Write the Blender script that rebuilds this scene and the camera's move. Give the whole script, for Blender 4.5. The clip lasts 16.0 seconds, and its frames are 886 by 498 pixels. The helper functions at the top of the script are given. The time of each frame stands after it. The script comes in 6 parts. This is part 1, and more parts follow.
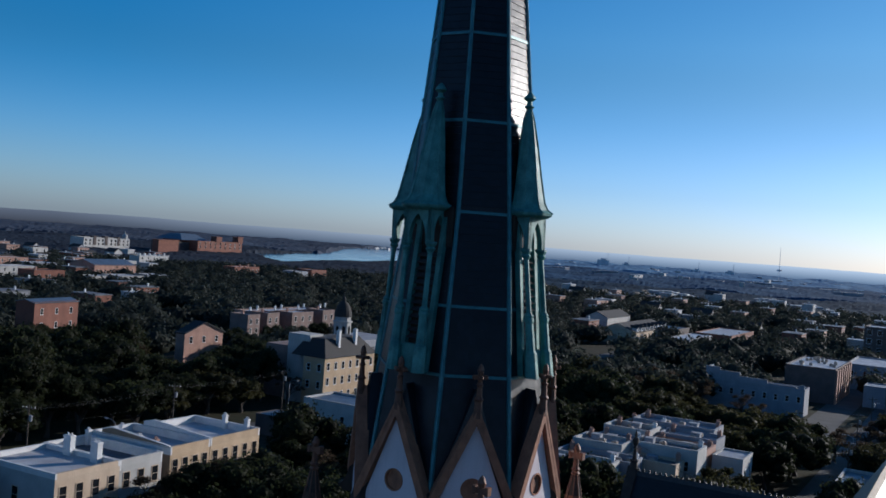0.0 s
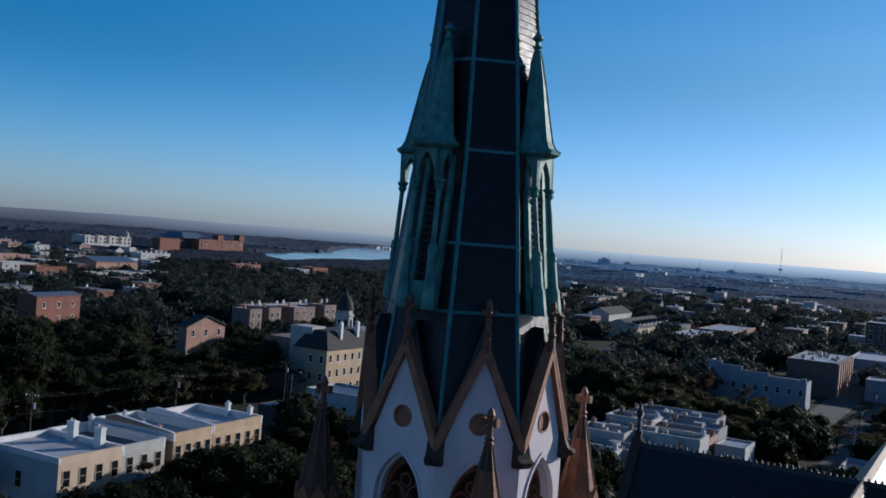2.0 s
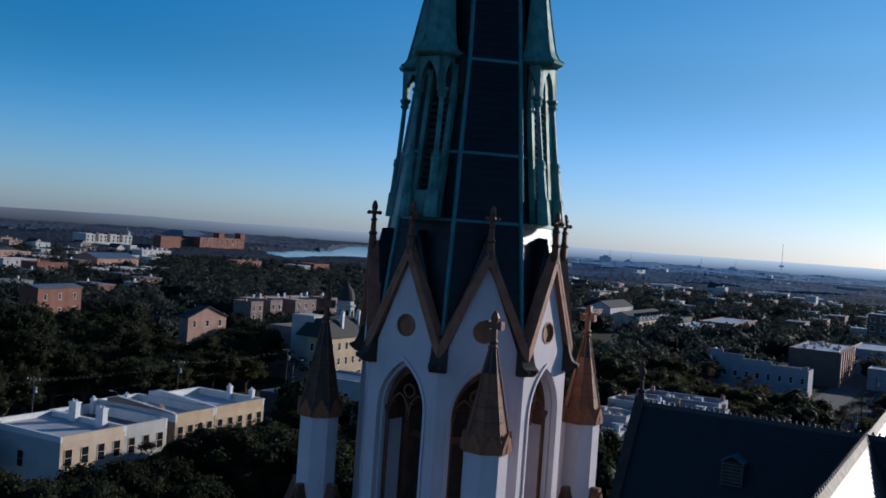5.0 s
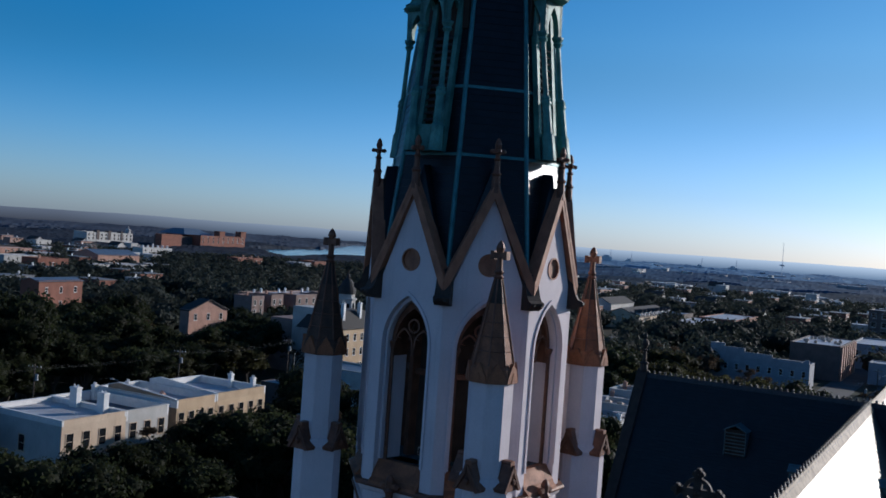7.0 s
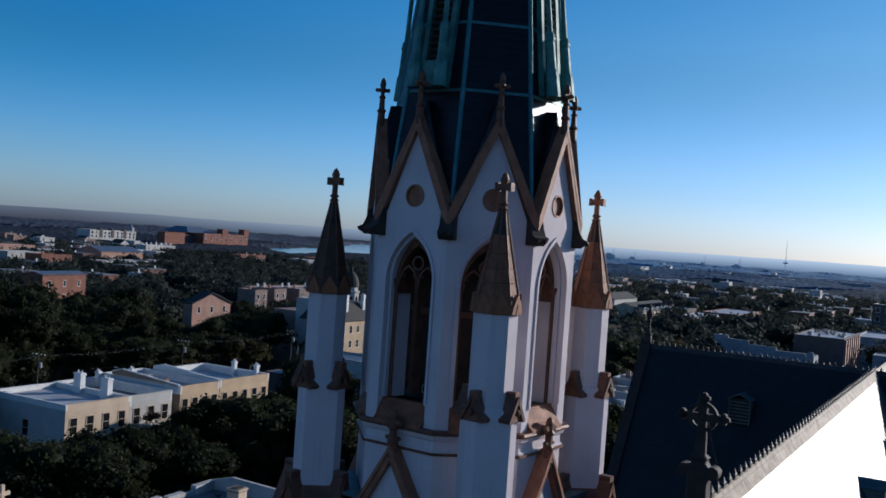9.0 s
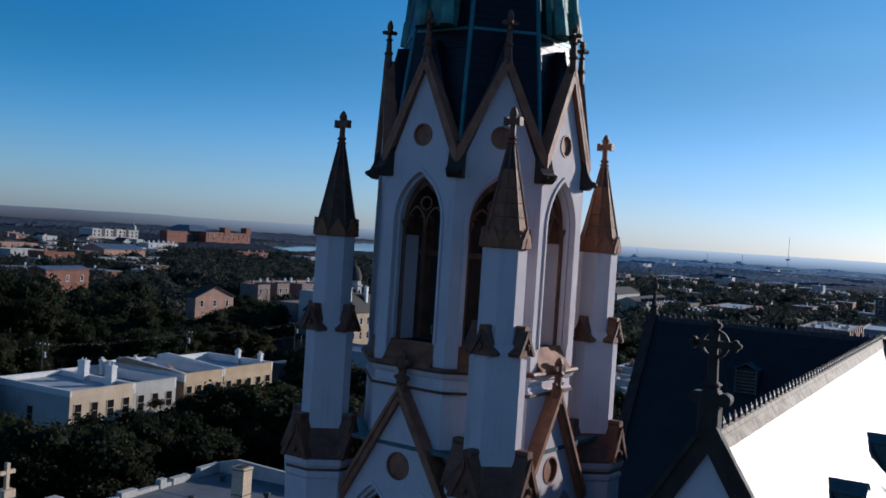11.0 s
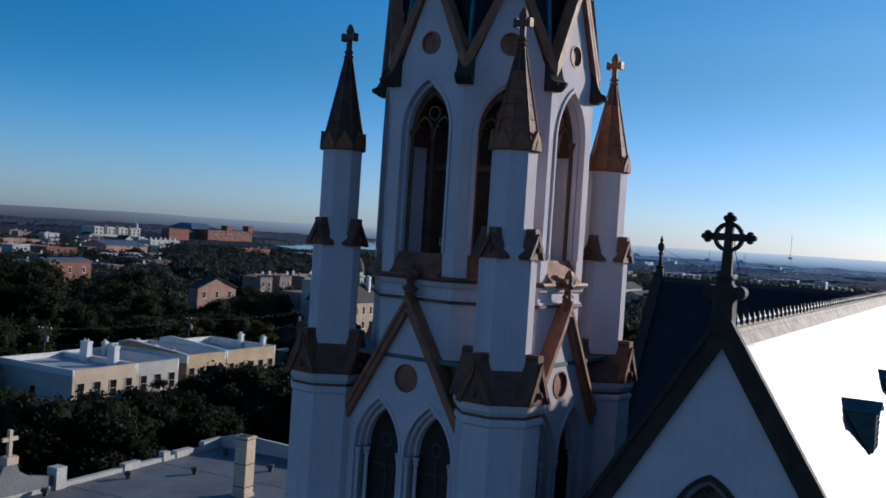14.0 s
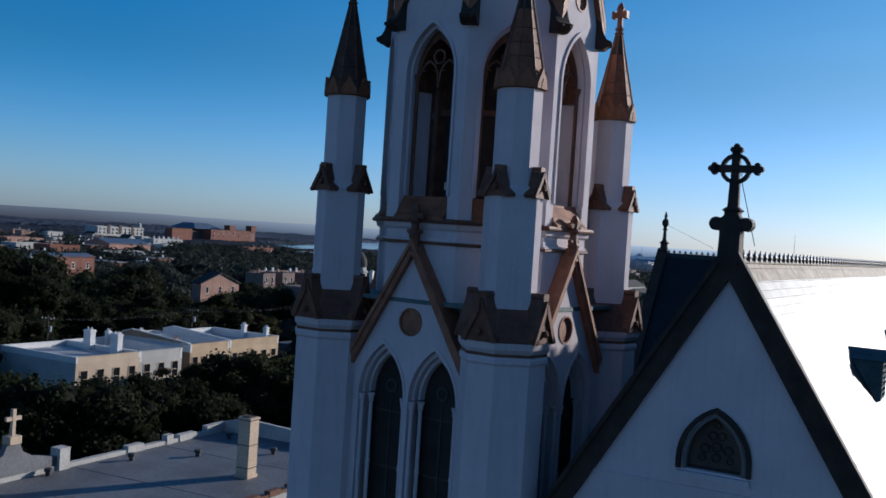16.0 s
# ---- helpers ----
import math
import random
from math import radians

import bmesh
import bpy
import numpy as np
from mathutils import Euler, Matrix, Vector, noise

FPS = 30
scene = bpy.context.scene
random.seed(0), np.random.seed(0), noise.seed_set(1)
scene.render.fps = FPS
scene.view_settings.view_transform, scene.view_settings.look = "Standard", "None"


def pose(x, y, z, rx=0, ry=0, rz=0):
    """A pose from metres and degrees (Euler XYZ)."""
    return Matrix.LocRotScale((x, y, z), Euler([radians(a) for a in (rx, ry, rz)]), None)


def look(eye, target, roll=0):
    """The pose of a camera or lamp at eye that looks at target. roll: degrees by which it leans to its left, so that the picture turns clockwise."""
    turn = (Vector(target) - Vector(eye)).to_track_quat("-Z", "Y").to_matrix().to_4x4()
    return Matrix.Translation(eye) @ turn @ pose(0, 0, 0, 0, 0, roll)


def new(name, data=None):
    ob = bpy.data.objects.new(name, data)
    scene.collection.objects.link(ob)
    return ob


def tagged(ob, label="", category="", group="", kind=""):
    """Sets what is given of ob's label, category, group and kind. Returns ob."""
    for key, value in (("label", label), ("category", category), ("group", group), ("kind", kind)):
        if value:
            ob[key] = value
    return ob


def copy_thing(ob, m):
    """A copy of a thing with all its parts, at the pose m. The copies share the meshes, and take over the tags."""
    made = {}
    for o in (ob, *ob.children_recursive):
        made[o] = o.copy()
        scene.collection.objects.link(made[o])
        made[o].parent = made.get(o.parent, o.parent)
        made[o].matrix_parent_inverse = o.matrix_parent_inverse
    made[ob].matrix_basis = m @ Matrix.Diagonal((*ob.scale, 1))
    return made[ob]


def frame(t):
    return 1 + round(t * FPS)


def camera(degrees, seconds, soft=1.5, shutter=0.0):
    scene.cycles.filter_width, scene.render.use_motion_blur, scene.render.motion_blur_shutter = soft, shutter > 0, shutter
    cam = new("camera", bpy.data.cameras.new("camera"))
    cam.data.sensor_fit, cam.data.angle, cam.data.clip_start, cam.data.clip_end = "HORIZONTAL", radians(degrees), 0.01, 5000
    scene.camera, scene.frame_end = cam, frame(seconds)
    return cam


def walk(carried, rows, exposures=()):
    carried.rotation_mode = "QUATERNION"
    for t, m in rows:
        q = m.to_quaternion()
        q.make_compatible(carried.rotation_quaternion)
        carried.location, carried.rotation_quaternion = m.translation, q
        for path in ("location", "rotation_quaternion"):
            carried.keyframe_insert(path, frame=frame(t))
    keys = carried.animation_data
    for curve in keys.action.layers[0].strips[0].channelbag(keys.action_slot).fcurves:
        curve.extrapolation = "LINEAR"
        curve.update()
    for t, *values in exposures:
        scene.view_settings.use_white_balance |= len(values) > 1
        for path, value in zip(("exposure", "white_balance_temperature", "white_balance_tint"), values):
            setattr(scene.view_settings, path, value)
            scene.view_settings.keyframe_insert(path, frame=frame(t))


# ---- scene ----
# camera: a slow lift downwards past the spire, leaning a little
cam = camera(48.3, 16.0, soft=1.65)
PATH = [
    (0, (19.974, -30.023, 47.946), (18.823, -28.387, 47.921), 4.3),
    (0.5, (19.957, -30.077, 47.378), (18.806, -28.441, 47.353), 4.3),
    (1, (19.955, -30.147, 46.898), (18.804, -28.511, 46.873), 4.3),
    (1.5, (19.989, -30.206, 46.357), (18.837, -28.571, 46.332), 4.3),
    (2, (20.0, -30.235, 45.803), (18.847, -28.6, 45.778), 4.3),
    (2.5, (19.999, -30.238, 45.316), (18.846, -28.604, 45.291), 4.3),
    (3, (20.037, -30.267, 44.779), (18.884, -28.633, 44.755), 4.4),
    (3.5, (20.059, -30.19, 44.235), (18.905, -28.556, 44.212), 4.5),
    (4, (20.065, -30.125, 43.759), (18.912, -28.491, 43.735), 4.3),
    (6.5, (19.959, -29.945, 41.07), (18.805, -28.312, 41.043), 4.0),
    (7, (19.991, -29.961, 40.519), (18.836, -28.328, 40.493), 4.1),
    (7.5, (20.049, -29.983, 39.96), (18.892, -28.352, 39.932), 4.0),
    (8, (20.091, -29.96, 39.42), (18.934, -28.329, 39.393), 4.0),
    (8.5, (20.082, -29.908, 38.939), (18.923, -28.278, 38.91), 3.9),
    (9, (20.051, -29.86, 38.405), (18.891, -28.23, 38.377), 4.0),
    (11.5, (19.901, -29.807, 35.902), (18.737, -28.181, 35.872), 3.7),
    (12, (19.867, -29.744, 35.393), (18.702, -28.119, 35.364), 3.7),
    (12.5, (19.843, -29.708, 34.851), (18.678, -28.082, 34.822), 3.7),
    (13, (19.788, -29.643, 34.343), (18.622, -28.018, 34.314), 3.7),
    (13.5, (19.734, -29.616, 33.871), (18.568, -27.991, 33.843), 3.7),
    (14, (19.694, -29.545, 33.394), (18.528, -27.92, 33.364), 3.7),
    (14.5, (19.679, -29.501, 32.914), (18.512, -27.877, 32.885), 3.7),
    (15, (19.682, -29.45, 32.421), (18.514, -27.827, 32.393), 3.8),
    (15.5, (19.693, -29.435, 31.89), (18.523, -27.813, 31.862), 3.8),
    (16, (19.675, -29.427, 31.492), (18.504, -27.805, 31.464), 3.7),
]
walk(cam, [(t, look(eye, target, roll)) for t, eye, target, roll in PATH],
     exposures=[(0, -0.05, 5260, 10), (16, -0.05, 5260, 10)])

# ---- light ----
SUN_AZ, SUN_EL = 20.5, 14.2          # degrees clockwise from +y, degrees above the horizon
world = bpy.data.worlds.new("world")
scene.world = world
world.use_nodes = True
wn, wl = world.node_tree.nodes, world.node_tree.links
sky = wn.new("ShaderNodeTexSky")
sky.sky_type, sky.sun_disc = 'NISHITA', False
sky.sun_elevation, sky.sun_rotation = radians(SUN_EL), radians(SUN_AZ)
sky.altitude, sky.air_density, sky.dust_density, sky.ozone_density = 20, 1.0, 0.55, 4.0
# pale haze low over the horizon, all round
wt, wx = wn.new("ShaderNodeTexCoord"), wn.new("ShaderNodeSeparateXYZ")
wr, wm = wn.new("ShaderNodeMapRange"), wn.new("ShaderNodeMix")
wl.new(wt.outputs["Generated"], wx.inputs[0])
wr.interpolation_type = 'SMOOTHSTEP'
wr.inputs[1].default_value, wr.inputs[2].default_value, wr.inputs[3].default_value, wr.inputs[4].default_value = 0.0, 0.18, 1.0, 0.0
wl.new(wx.outputs[2], wr.inputs[0])
wm.data_type, wm.blend_type = 'RGBA', 'MULTIPLY'
wl.new(wr.outputs[0], wm.inputs[0])
wl.new(sky.outputs[0], wm.inputs[6])
wm.inputs[7].default_value = (1.65, 1.78, 2.25, 1)
# clear deep blue higher up
wr2, wm2 = wn.new("ShaderNodeMapRange"), wn.new("ShaderNodeMix")
wr2.interpolation_type = 'SMOOTHSTEP'
wr2.inputs[1].default_value, wr2.inputs[2].default_value = 0.02, 0.26
wl.new(wx.outputs[2], wr2.inputs[0])
wm2.data_type, wm2.blend_type = 'RGBA', 'MULTIPLY'
wl.new(wr2.outputs[0], wm2.inputs[0])
wl.new(wm.outputs[2], wm2.inputs[6])
wm2.inputs[7].default_value = (0.55, 0.95, 1.13, 1)
# air towards the sun is brighter and paler, away from it deeper blue
wd, ws, wr3 = wn.new("ShaderNodeVectorMath"), wn.new("ShaderNodeMapRange"), wn.new("ShaderNodeMix")
wd.operation = 'DOT_PRODUCT'
wd.inputs[1].default_value = (math.sin(radians(SUN_AZ)), math.cos(radians(SUN_AZ)), 0)
wl.new(wt.outputs["Generated"], wd.inputs[0])
ws.inputs[1].default_value, ws.inputs[2].default_value = 0.25, 0.80
wl.new(wd.outputs["Value"], ws.inputs[0])
wr3.data_type = 'RGBA'
wl.new(ws.outputs[0], wr3.inputs[0])
for slot, stops in ((6, ((0.0, (0.86, 0.87, 0.88)), (0.06, (0.74, 0.87, 0.90)), (0.14, (0.57, 0.96, 1.06)), (0.25, (0.56, 1.05, 1.12)), (0.42, (1.22, 1.0, 0.93)))),
                    (7, ((0.0, (0.93, 0.93, 0.94)), (0.055, (0.86, 0.87, 0.90)), (0.12, (1.0, 1.0, 1.0)), (0.20, (1.35, 1.19, 1.08)), (0.42, (1.22, 1.0, 0.93))))):
    cr = wn.new("ShaderNodeValToRGB")
    wl.new(wx.outputs[2], cr.inputs[0])
    while len(cr.color_ramp.elements) < 5:
        cr.color_ramp.elements.new(0.5)
    for e, (at, c) in zip(cr.color_ramp.elements, stops):
        e.position, e.color = at, (*c, 1)
    wl.new(cr.outputs[0], wr3.inputs[slot])
wm3 = wn.new("ShaderNodeMix")
wm3.data_type, wm3.blend_type = 'RGBA', 'MULTIPLY'
wm3.inputs[0].default_value = 1.0
wl.new(wm2.outputs[2], wm3.inputs[6])
wb, wbm = wn.new("ShaderNodeMapRange"), wn.new("ShaderNodeMix")
wb.inputs[1].default_value, wb.inputs[2].default_value, wb.inputs[3].default_value, wb.inputs[4].default_value = -0.15, 0.15, 1.0, 0.0
wl.new(wd.outputs["Value"], wb.inputs[0])
wbm.data_type = 'RGBA'
wl.new(wb.outputs[0], wbm.inputs[0])
wl.new(wr3.outputs[2], wbm.inputs[6])
wbm.inputs[7].default_value = (1.22, 1.0, 0.93, 1)      # hazier and less blue away from the sun
wl.new(wbm.outputs[2], wm3.inputs[7])
wl.new(wm3.outputs[2], wn["Background"].inputs[0])
wn["Background"].inputs[1].default_value = 0.08

sun = new("sun", bpy.data.lights.new("sun", "SUN"))
sun.data.energy, sun.data.angle, sun.data.color = 5.0, radians(0.6), (1.0, 0.83, 0.64)
_a, _e = radians(SUN_AZ), radians(SUN_EL)
sun_way = Vector((math.sin(_a) * math.cos(_e), math.cos(_a) * math.cos(_e), math.sin(_e)))
sun.matrix_world = look(sun_way * 300 + Vector((0, 0, 40)), (0, 0, 40))


# ---- materials ----
def material(name, base, second=None, rough=0.7, metal=0.0, scale=1.5, fine=30.0, bump=0.15, per_object=0.0,
             per_island=0.0, grainy=1.0, stretch=(1, 1, 1), spec=0.5, streak=0.0):
    """A surface with broad stains, fine grain and a little relief, in metres."""
    m = bpy.data.materials.new(name)
    m.use_nodes = True
    n, l = m.node_tree.nodes, m.node_tree.links
    b = n["Principled BSDF"]
    second = second or tuple(c * 0.7 for c in base)
    tc = n.new("ShaderNodeTexCoord")
    mp = n.new("ShaderNodeMapping")
    mp.inputs["Scale"].default_value = stretch
    l.new(tc.outputs["Object"], mp.inputs[0])
    broad = n.new("ShaderNodeTexNoise")
    broad.inputs["Scale"].default_value, broad.inputs["Detail"].default_value = scale, 6
    grain = n.new("ShaderNodeTexNoise")
    grain.inputs["Scale"].default_value, grain.inputs["Detail"].default_value = fine, 3
    l.new(mp.outputs[0], broad.inputs[0])
    l.new(mp.outputs[0], grain.inputs[0])
    ramp = n.new("ShaderNodeMapRange")
    ramp.inputs[1].default_value, ramp.inputs[2].default_value = 0.35, 0.68
    l.new(broad.outputs[0], ramp.inputs[0])
    mix = n.new("ShaderNodeMix")
    mix.data_type = 'RGBA'
    mix.inputs[6].default_value, mix.inputs[7].default_value = (*base, 1), (*second, 1)
    l.new(ramp.outputs[0], mix.inputs[0])
    out = mix.outputs[2]
    speck = n.new("ShaderNodeMix")
    speck.data_type, speck.blend_type = 'RGBA', 'MULTIPLY'
    g = n.new("ShaderNodeMapRange")
    g.inputs[1].default_value, g.inputs[2].default_value, g.inputs[3].default_value, g.inputs[4].default_value = 0.3, 0.7, 1 - 0.25 * grainy, 1 + 0.12 * grainy
    l.new(grain.outputs[0], g.inputs[0])
    speck.inputs[0].default_value = 1.0
    l.new(out, speck.inputs[6])
    l.new(g.outputs[0], speck.inputs[7])
    out = speck.outputs[2]
    if streak:
        sm = n.new("ShaderNodeMapping")
        sm.inputs["Scale"].default_value = (3.0, 3.0, 0.25)
        l.new(tc.outputs["Object"], sm.inputs[0])
        st = n.new("ShaderNodeTexNoise")
        st.inputs["Scale"].default_value, st.inputs["Detail"].default_value = 2.2, 5
        l.new(sm.outputs[0], st.inputs[0])
        sr = n.new("ShaderNodeMapRange")
        sr.inputs[1].default_value, sr.inputs[2].default_value = 0.52, 0.75
        sr.inputs[3].default_value, sr.inputs[4].default_value = 1.0, 1.0 - streak
        l.new(st.outputs[0], sr.inputs[0])
        ms = n.new("ShaderNodeMix")
        ms.data_type, ms.blend_type = 'RGBA', 'MULTIPLY'
        ms.inputs[0].default_value = 1.0
        l.new(out, ms.inputs[6])
        l.new(sr.outputs[0], ms.inputs[7])
        out = ms.outputs[2]
    for amount, socket in ((per_object, "object"), (per_island, "island")):
        if amount:
            node = n.new("ShaderNodeObjectInfo") if socket == "object" else n.new("ShaderNodeNewGeometry")
            rnd = node.outputs["Random"] if socket == "object" else node.outputs["Random Per Island"]
            r = n.new("ShaderNodeMapRange")
            r.inputs[3].default_value, r.inputs[4].default_value = 1 - amount, 1 + amount
            l.new(rnd, r.inputs[0])
            mm = n.new("ShaderNodeMix")
            mm.data_type, mm.blend_type = 'RGBA', 'MULTIPLY'
            mm.inputs[0].default_value = 1.0
            l.new(out, mm.inputs[6])
            l.new(r.outputs[0], mm.inputs[7])
            out = mm.outputs[2]
    l.new(out, b.inputs["Base Color"])
    rr = n.new("ShaderNodeMapRange")
    rr.inputs[3].default_value, rr.inputs[4].default_value = max(0.02, rough - 0.1), min(1, rough + 0.1)
    l.new(broad.outputs[0], rr.inputs[0])
    l.new(rr.outputs[0], b.inputs["Roughness"])
    b.inputs["Metallic"].default_value = metal
    b.inputs["Specular IOR Level"].default_value = spec
    if bump:
        bp = n.new("ShaderNodeBump")
        bp.inputs["Strength"].default_value, bp.inputs["Distance"].default_value = bump, 0.02
        l.new(grain.outputs[0], bp.inputs["Height"])
        l.new(bp.outputs[0], b.inputs["Normal"])
    return m


STUCCO = material("white_stucco", (0.67, 0.595, 0.61), (0.59, 0.525, 0.54), 0.85, scale=0.6, fine=14, streak=0.10, grainy=0.2, bump=0.06)
TAN = material("tan_coping", (0.36, 0.155, 0.082), (0.23, 0.10, 0.056), 0.65, 0.05, scale=2.0, fine=22, streak=0.3, grainy=0.6)
BROWN = material("brown_trim", (0.20, 0.082, 0.043), (0.105, 0.045, 0.027), 0.62, 0.1, scale=2.5, fine=25, streak=0.3)
COPPER = material("copper_sheet", (0.30, 0.112, 0.046), (0.17, 0.066, 0.032), 0.72, 0.0, scale=2.0, fine=20, streak=0.3, per_object=0.12)
COPPER_DARK = material("dark_copper_sheet", (0.105, 0.05, 0.028), (0.05, 0.028, 0.018), 0.75, 0.0, scale=2.0, fine=20, streak=0.3)
RIDGE_TAN = material("tan_ridge_metal", (0.33, 0.25, 0.16), (0.20, 0.145, 0.09), 0.75, 0.0, scale=2.5, fine=20, streak=0.35)
VERDIGRIS = material("verdigris_copper", (0.105, 0.285, 0.25), (0.045, 0.145, 0.138), 0.62, 0.0, scale=2.0, fine=22, streak=0.35)
RIB = material("blue_green_rib", (0.06, 0.20, 0.225), (0.036, 0.135, 0.155), 0.5, 0.2, scale=3, fine=22)
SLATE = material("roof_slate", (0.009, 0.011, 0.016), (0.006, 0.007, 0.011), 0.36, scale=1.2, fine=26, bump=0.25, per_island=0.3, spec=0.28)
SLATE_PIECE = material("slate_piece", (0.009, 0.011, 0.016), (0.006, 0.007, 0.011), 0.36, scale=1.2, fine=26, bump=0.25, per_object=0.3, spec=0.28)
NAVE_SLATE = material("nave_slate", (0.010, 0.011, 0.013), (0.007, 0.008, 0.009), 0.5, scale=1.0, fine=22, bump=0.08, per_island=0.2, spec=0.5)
DARKSTONE = material("dark_coping_stone", (0.050, 0.032, 0.022), (0.028, 0.018, 0.014), 0.8, scale=2.0, fine=20, bump=0.3, streak=0.25)
RIDGE = material("ridge_metal", (0.42, 0.36, 0.30), (0.28, 0.24, 0.2), 0.5, 0.3, scale=3, fine=20)
INNER = material("dark_timber", (0.045, 0.03, 0.02), (0.025, 0.018, 0.014), 0.8, scale=2, fine=30)
SHEET = material("green_grey_sheet", (0.10, 0.16, 0.17), (0.06, 0.10, 0.11), 0.5, 0.2, scale=2, fine=20)
PANE = material("dark_glass", (0.012, 0.015, 0.02), (0.02, 0.022, 0.026), 0.12, scale=3, fine=8, bump=0.02, spec=0.8)
BOARD = material("weathered_louvre_board", (0.034, 0.024, 0.019), (0.019, 0.014, 0.012), 0.8, scale=1.2, fine=18, streak=0.3)
POLE = material("weathered_pole_wood", (0.10, 0.075, 0.055), (0.07, 0.055, 0.045), 0.85, scale=2, fine=20)
R_FRAME = material("weathered_grey_paint", (0.22, 0.20, 0.19), (0.15, 0.14, 0.13), 0.8, scale=2, fine=20, streak=0.2)
LEAD = material("lead_tracery", (0.055, 0.05, 0.05), (0.03, 0.03, 0.03), 0.6, scale=4, fine=30)


# ---- building blocks ----
def octagon(inr, z, cx=0.0, cy=0.0, n=8, turn=0.0):
    r = inr / math.cos(math.pi / n)
    return [Vector((cx + r * math.cos(2 * math.pi * (k + 0.5) / n + turn), cy + r * math.sin(2 * math.pi * (k + 0.5) / n + turn), z)) for k in range(n)]


def loft(bm, rings, cap=True):
    """A skin over rings of points of equal number."""
    loops = [[bm.verts.new(p) for p in ring] for ring in rings]
    n = len(loops[0])
    for a, b in zip(loops, loops[1:]):
        for k in range(n):
            bm.faces.new((a[k], a[(k + 1) % n], b[(k + 1) % n], b[k]))
    if cap:
        bm.faces.new(loops[0][::-1])
        bm.faces.new(loops[-1])
    return bm


def turned(profile, n=8, cx=0.0, cy=0.0, bm=None):
    """An n-sided solid from (inradius, z) pairs."""
    return loft(bm or bmesh.new(), [octagon(max(r, 0.003), z, cx, cy, n) for r, z in profile])


def box(bm, x0, y0, z0, x1, y1, z1, m=None):
    vs = [bm.verts.new((x, y, z)) for z in (z0, z1) for x, y in ((x0, y0), (x1, y0), (x1, y1), (x0, y1))]
    for f in ((3, 2, 1, 0), (4, 5, 6, 7), (0, 1, 5, 4), (1, 2, 6, 5), (2, 3, 7, 6), (3, 0, 4, 7)):
        bm.faces.new([vs[i] for i in f])
    if m:
        bmesh.ops.transform(bm, matrix=m, verts=vs)
    return bm


def plate(bm, outer, d0, d1, holes=(), m=None):
    """An upright slab that faces -y: outline and holes as (across, height), from depth d0 out to d1."""
    first, edges = [], []
    for loop in (outer, *holes):
        vs = [bm.verts.new((u, -d0, z)) for u, z in loop]
        first += vs
        edges += [bm.edges.new((vs[i], vs[(i + 1) % len(vs)])) for i in range(len(vs))]
    if holes:
        got = bmesh.ops.triangle_fill(bm, edges=edges, use_beauty=True)["geom"]
        faces = [g for g in got if isinstance(g, bmesh.types.BMFace)]
    else:
        faces = [bm.faces.new(first)]
    ext = bmesh.ops.extrude_face_region(bm, geom=faces)["geom"]
    moved = [g for g in ext if isinstance(g, bmesh.types.BMVert)]
    bmesh.ops.translate(bm, vec=(0, -(d1 - d0), 0), verts=moved)
    if m:
        bmesh.ops.transform(bm, matrix=m, verts=first + moved)
    return bm


def tube(bm, p0, p1, r0, r1=None, n=8):
    p0, p1 = Vector(p0), Vector(p1)
    q = (p1 - p0).to_track_quat('Z', 'Y').to_matrix()
    ring = lambda p, r: [p + q @ Vector((r * math.cos(2 * math.pi * (k + 0.5) / n), r * math.sin(2 * math.pi * (k + 0.5) / n), 0)) for k in range(n)]
    return loft(bm, [ring(p0, r0), ring(p1, r0 if r1 is None else r1)])


def ball(bm, at, r, squash=(1, 1, 1), sub=2):
    bmesh.ops.create_icosphere(bm, subdivisions=sub, radius=r, matrix=Matrix.Translation(at) @ Matrix.Diagonal((*squash, 1)))
    return bm


def arch(cx, z0, zs, hw, rise, n=8):
    """A pointed arch's outline, from its left foot over the apex to its right foot."""
    r = (hw * hw + rise * rise) / (2 * hw)
    top = math.atan2(rise, r - hw)
    left = [(cx - hw + r - r * math.cos(top * k / n), zs + r * math.sin(top * k / n)) for k in range(n + 1)]
    right = [(2 * cx - u, z) for u, z in left[:-1]][::-1]
    pts = left + right
    if z0 < zs - 1e-4:
        pts = [(cx - hw, z0)] + pts + [(cx + hw, z0)]
    return pts


def band(bm, inner, outer, d0, d1, m=None):
    """A moulding between two open outlines of equal number of points."""
    for k in range(len(inner) - 1):
        plate(bm, [inner[k], inner[k + 1], outer[k + 1], outer[k]], d0, d1, m=m)
    return bm


def disc(cx, cz, r, n=20):
    return [(cx + r * math.cos(2 * math.pi * k / n), cz + r * math.sin(2 * math.pi * k / n)) for k in range(n)]


def mesh_of(name, bm, mat):
    bmesh.ops.recalc_face_normals(bm, faces=bm.faces)
    me = bpy.data.meshes.new(name)
    bm.to_mesh(me)
    bm.free()
    me.materials.append(mat)
    return me


def part(name, bm, mat, parent, label="", m=None):
    """Links a bmesh, or a mesh that is there already, as one object under a thing or a part."""
    ob = new(name, mesh_of(name, bm, mat) if isinstance(bm, bmesh.types.BMesh) else bm)
    ob.parent = parent
    if m is not None:
        ob.matrix_basis = m
    return tagged(ob, label)


def thing(name, label, category, at=(0, 0, 0), turn=0.0, group="", kind=""):
    ob = new(name)
    ob.empty_display_size = 0.3
    ob.matrix_basis = pose(*at, 0, 0, turn)
    return tagged(ob, label, category, group, kind)


def Rz(a):
    return Matrix.Rotation(radians(a), 4, 'Z')


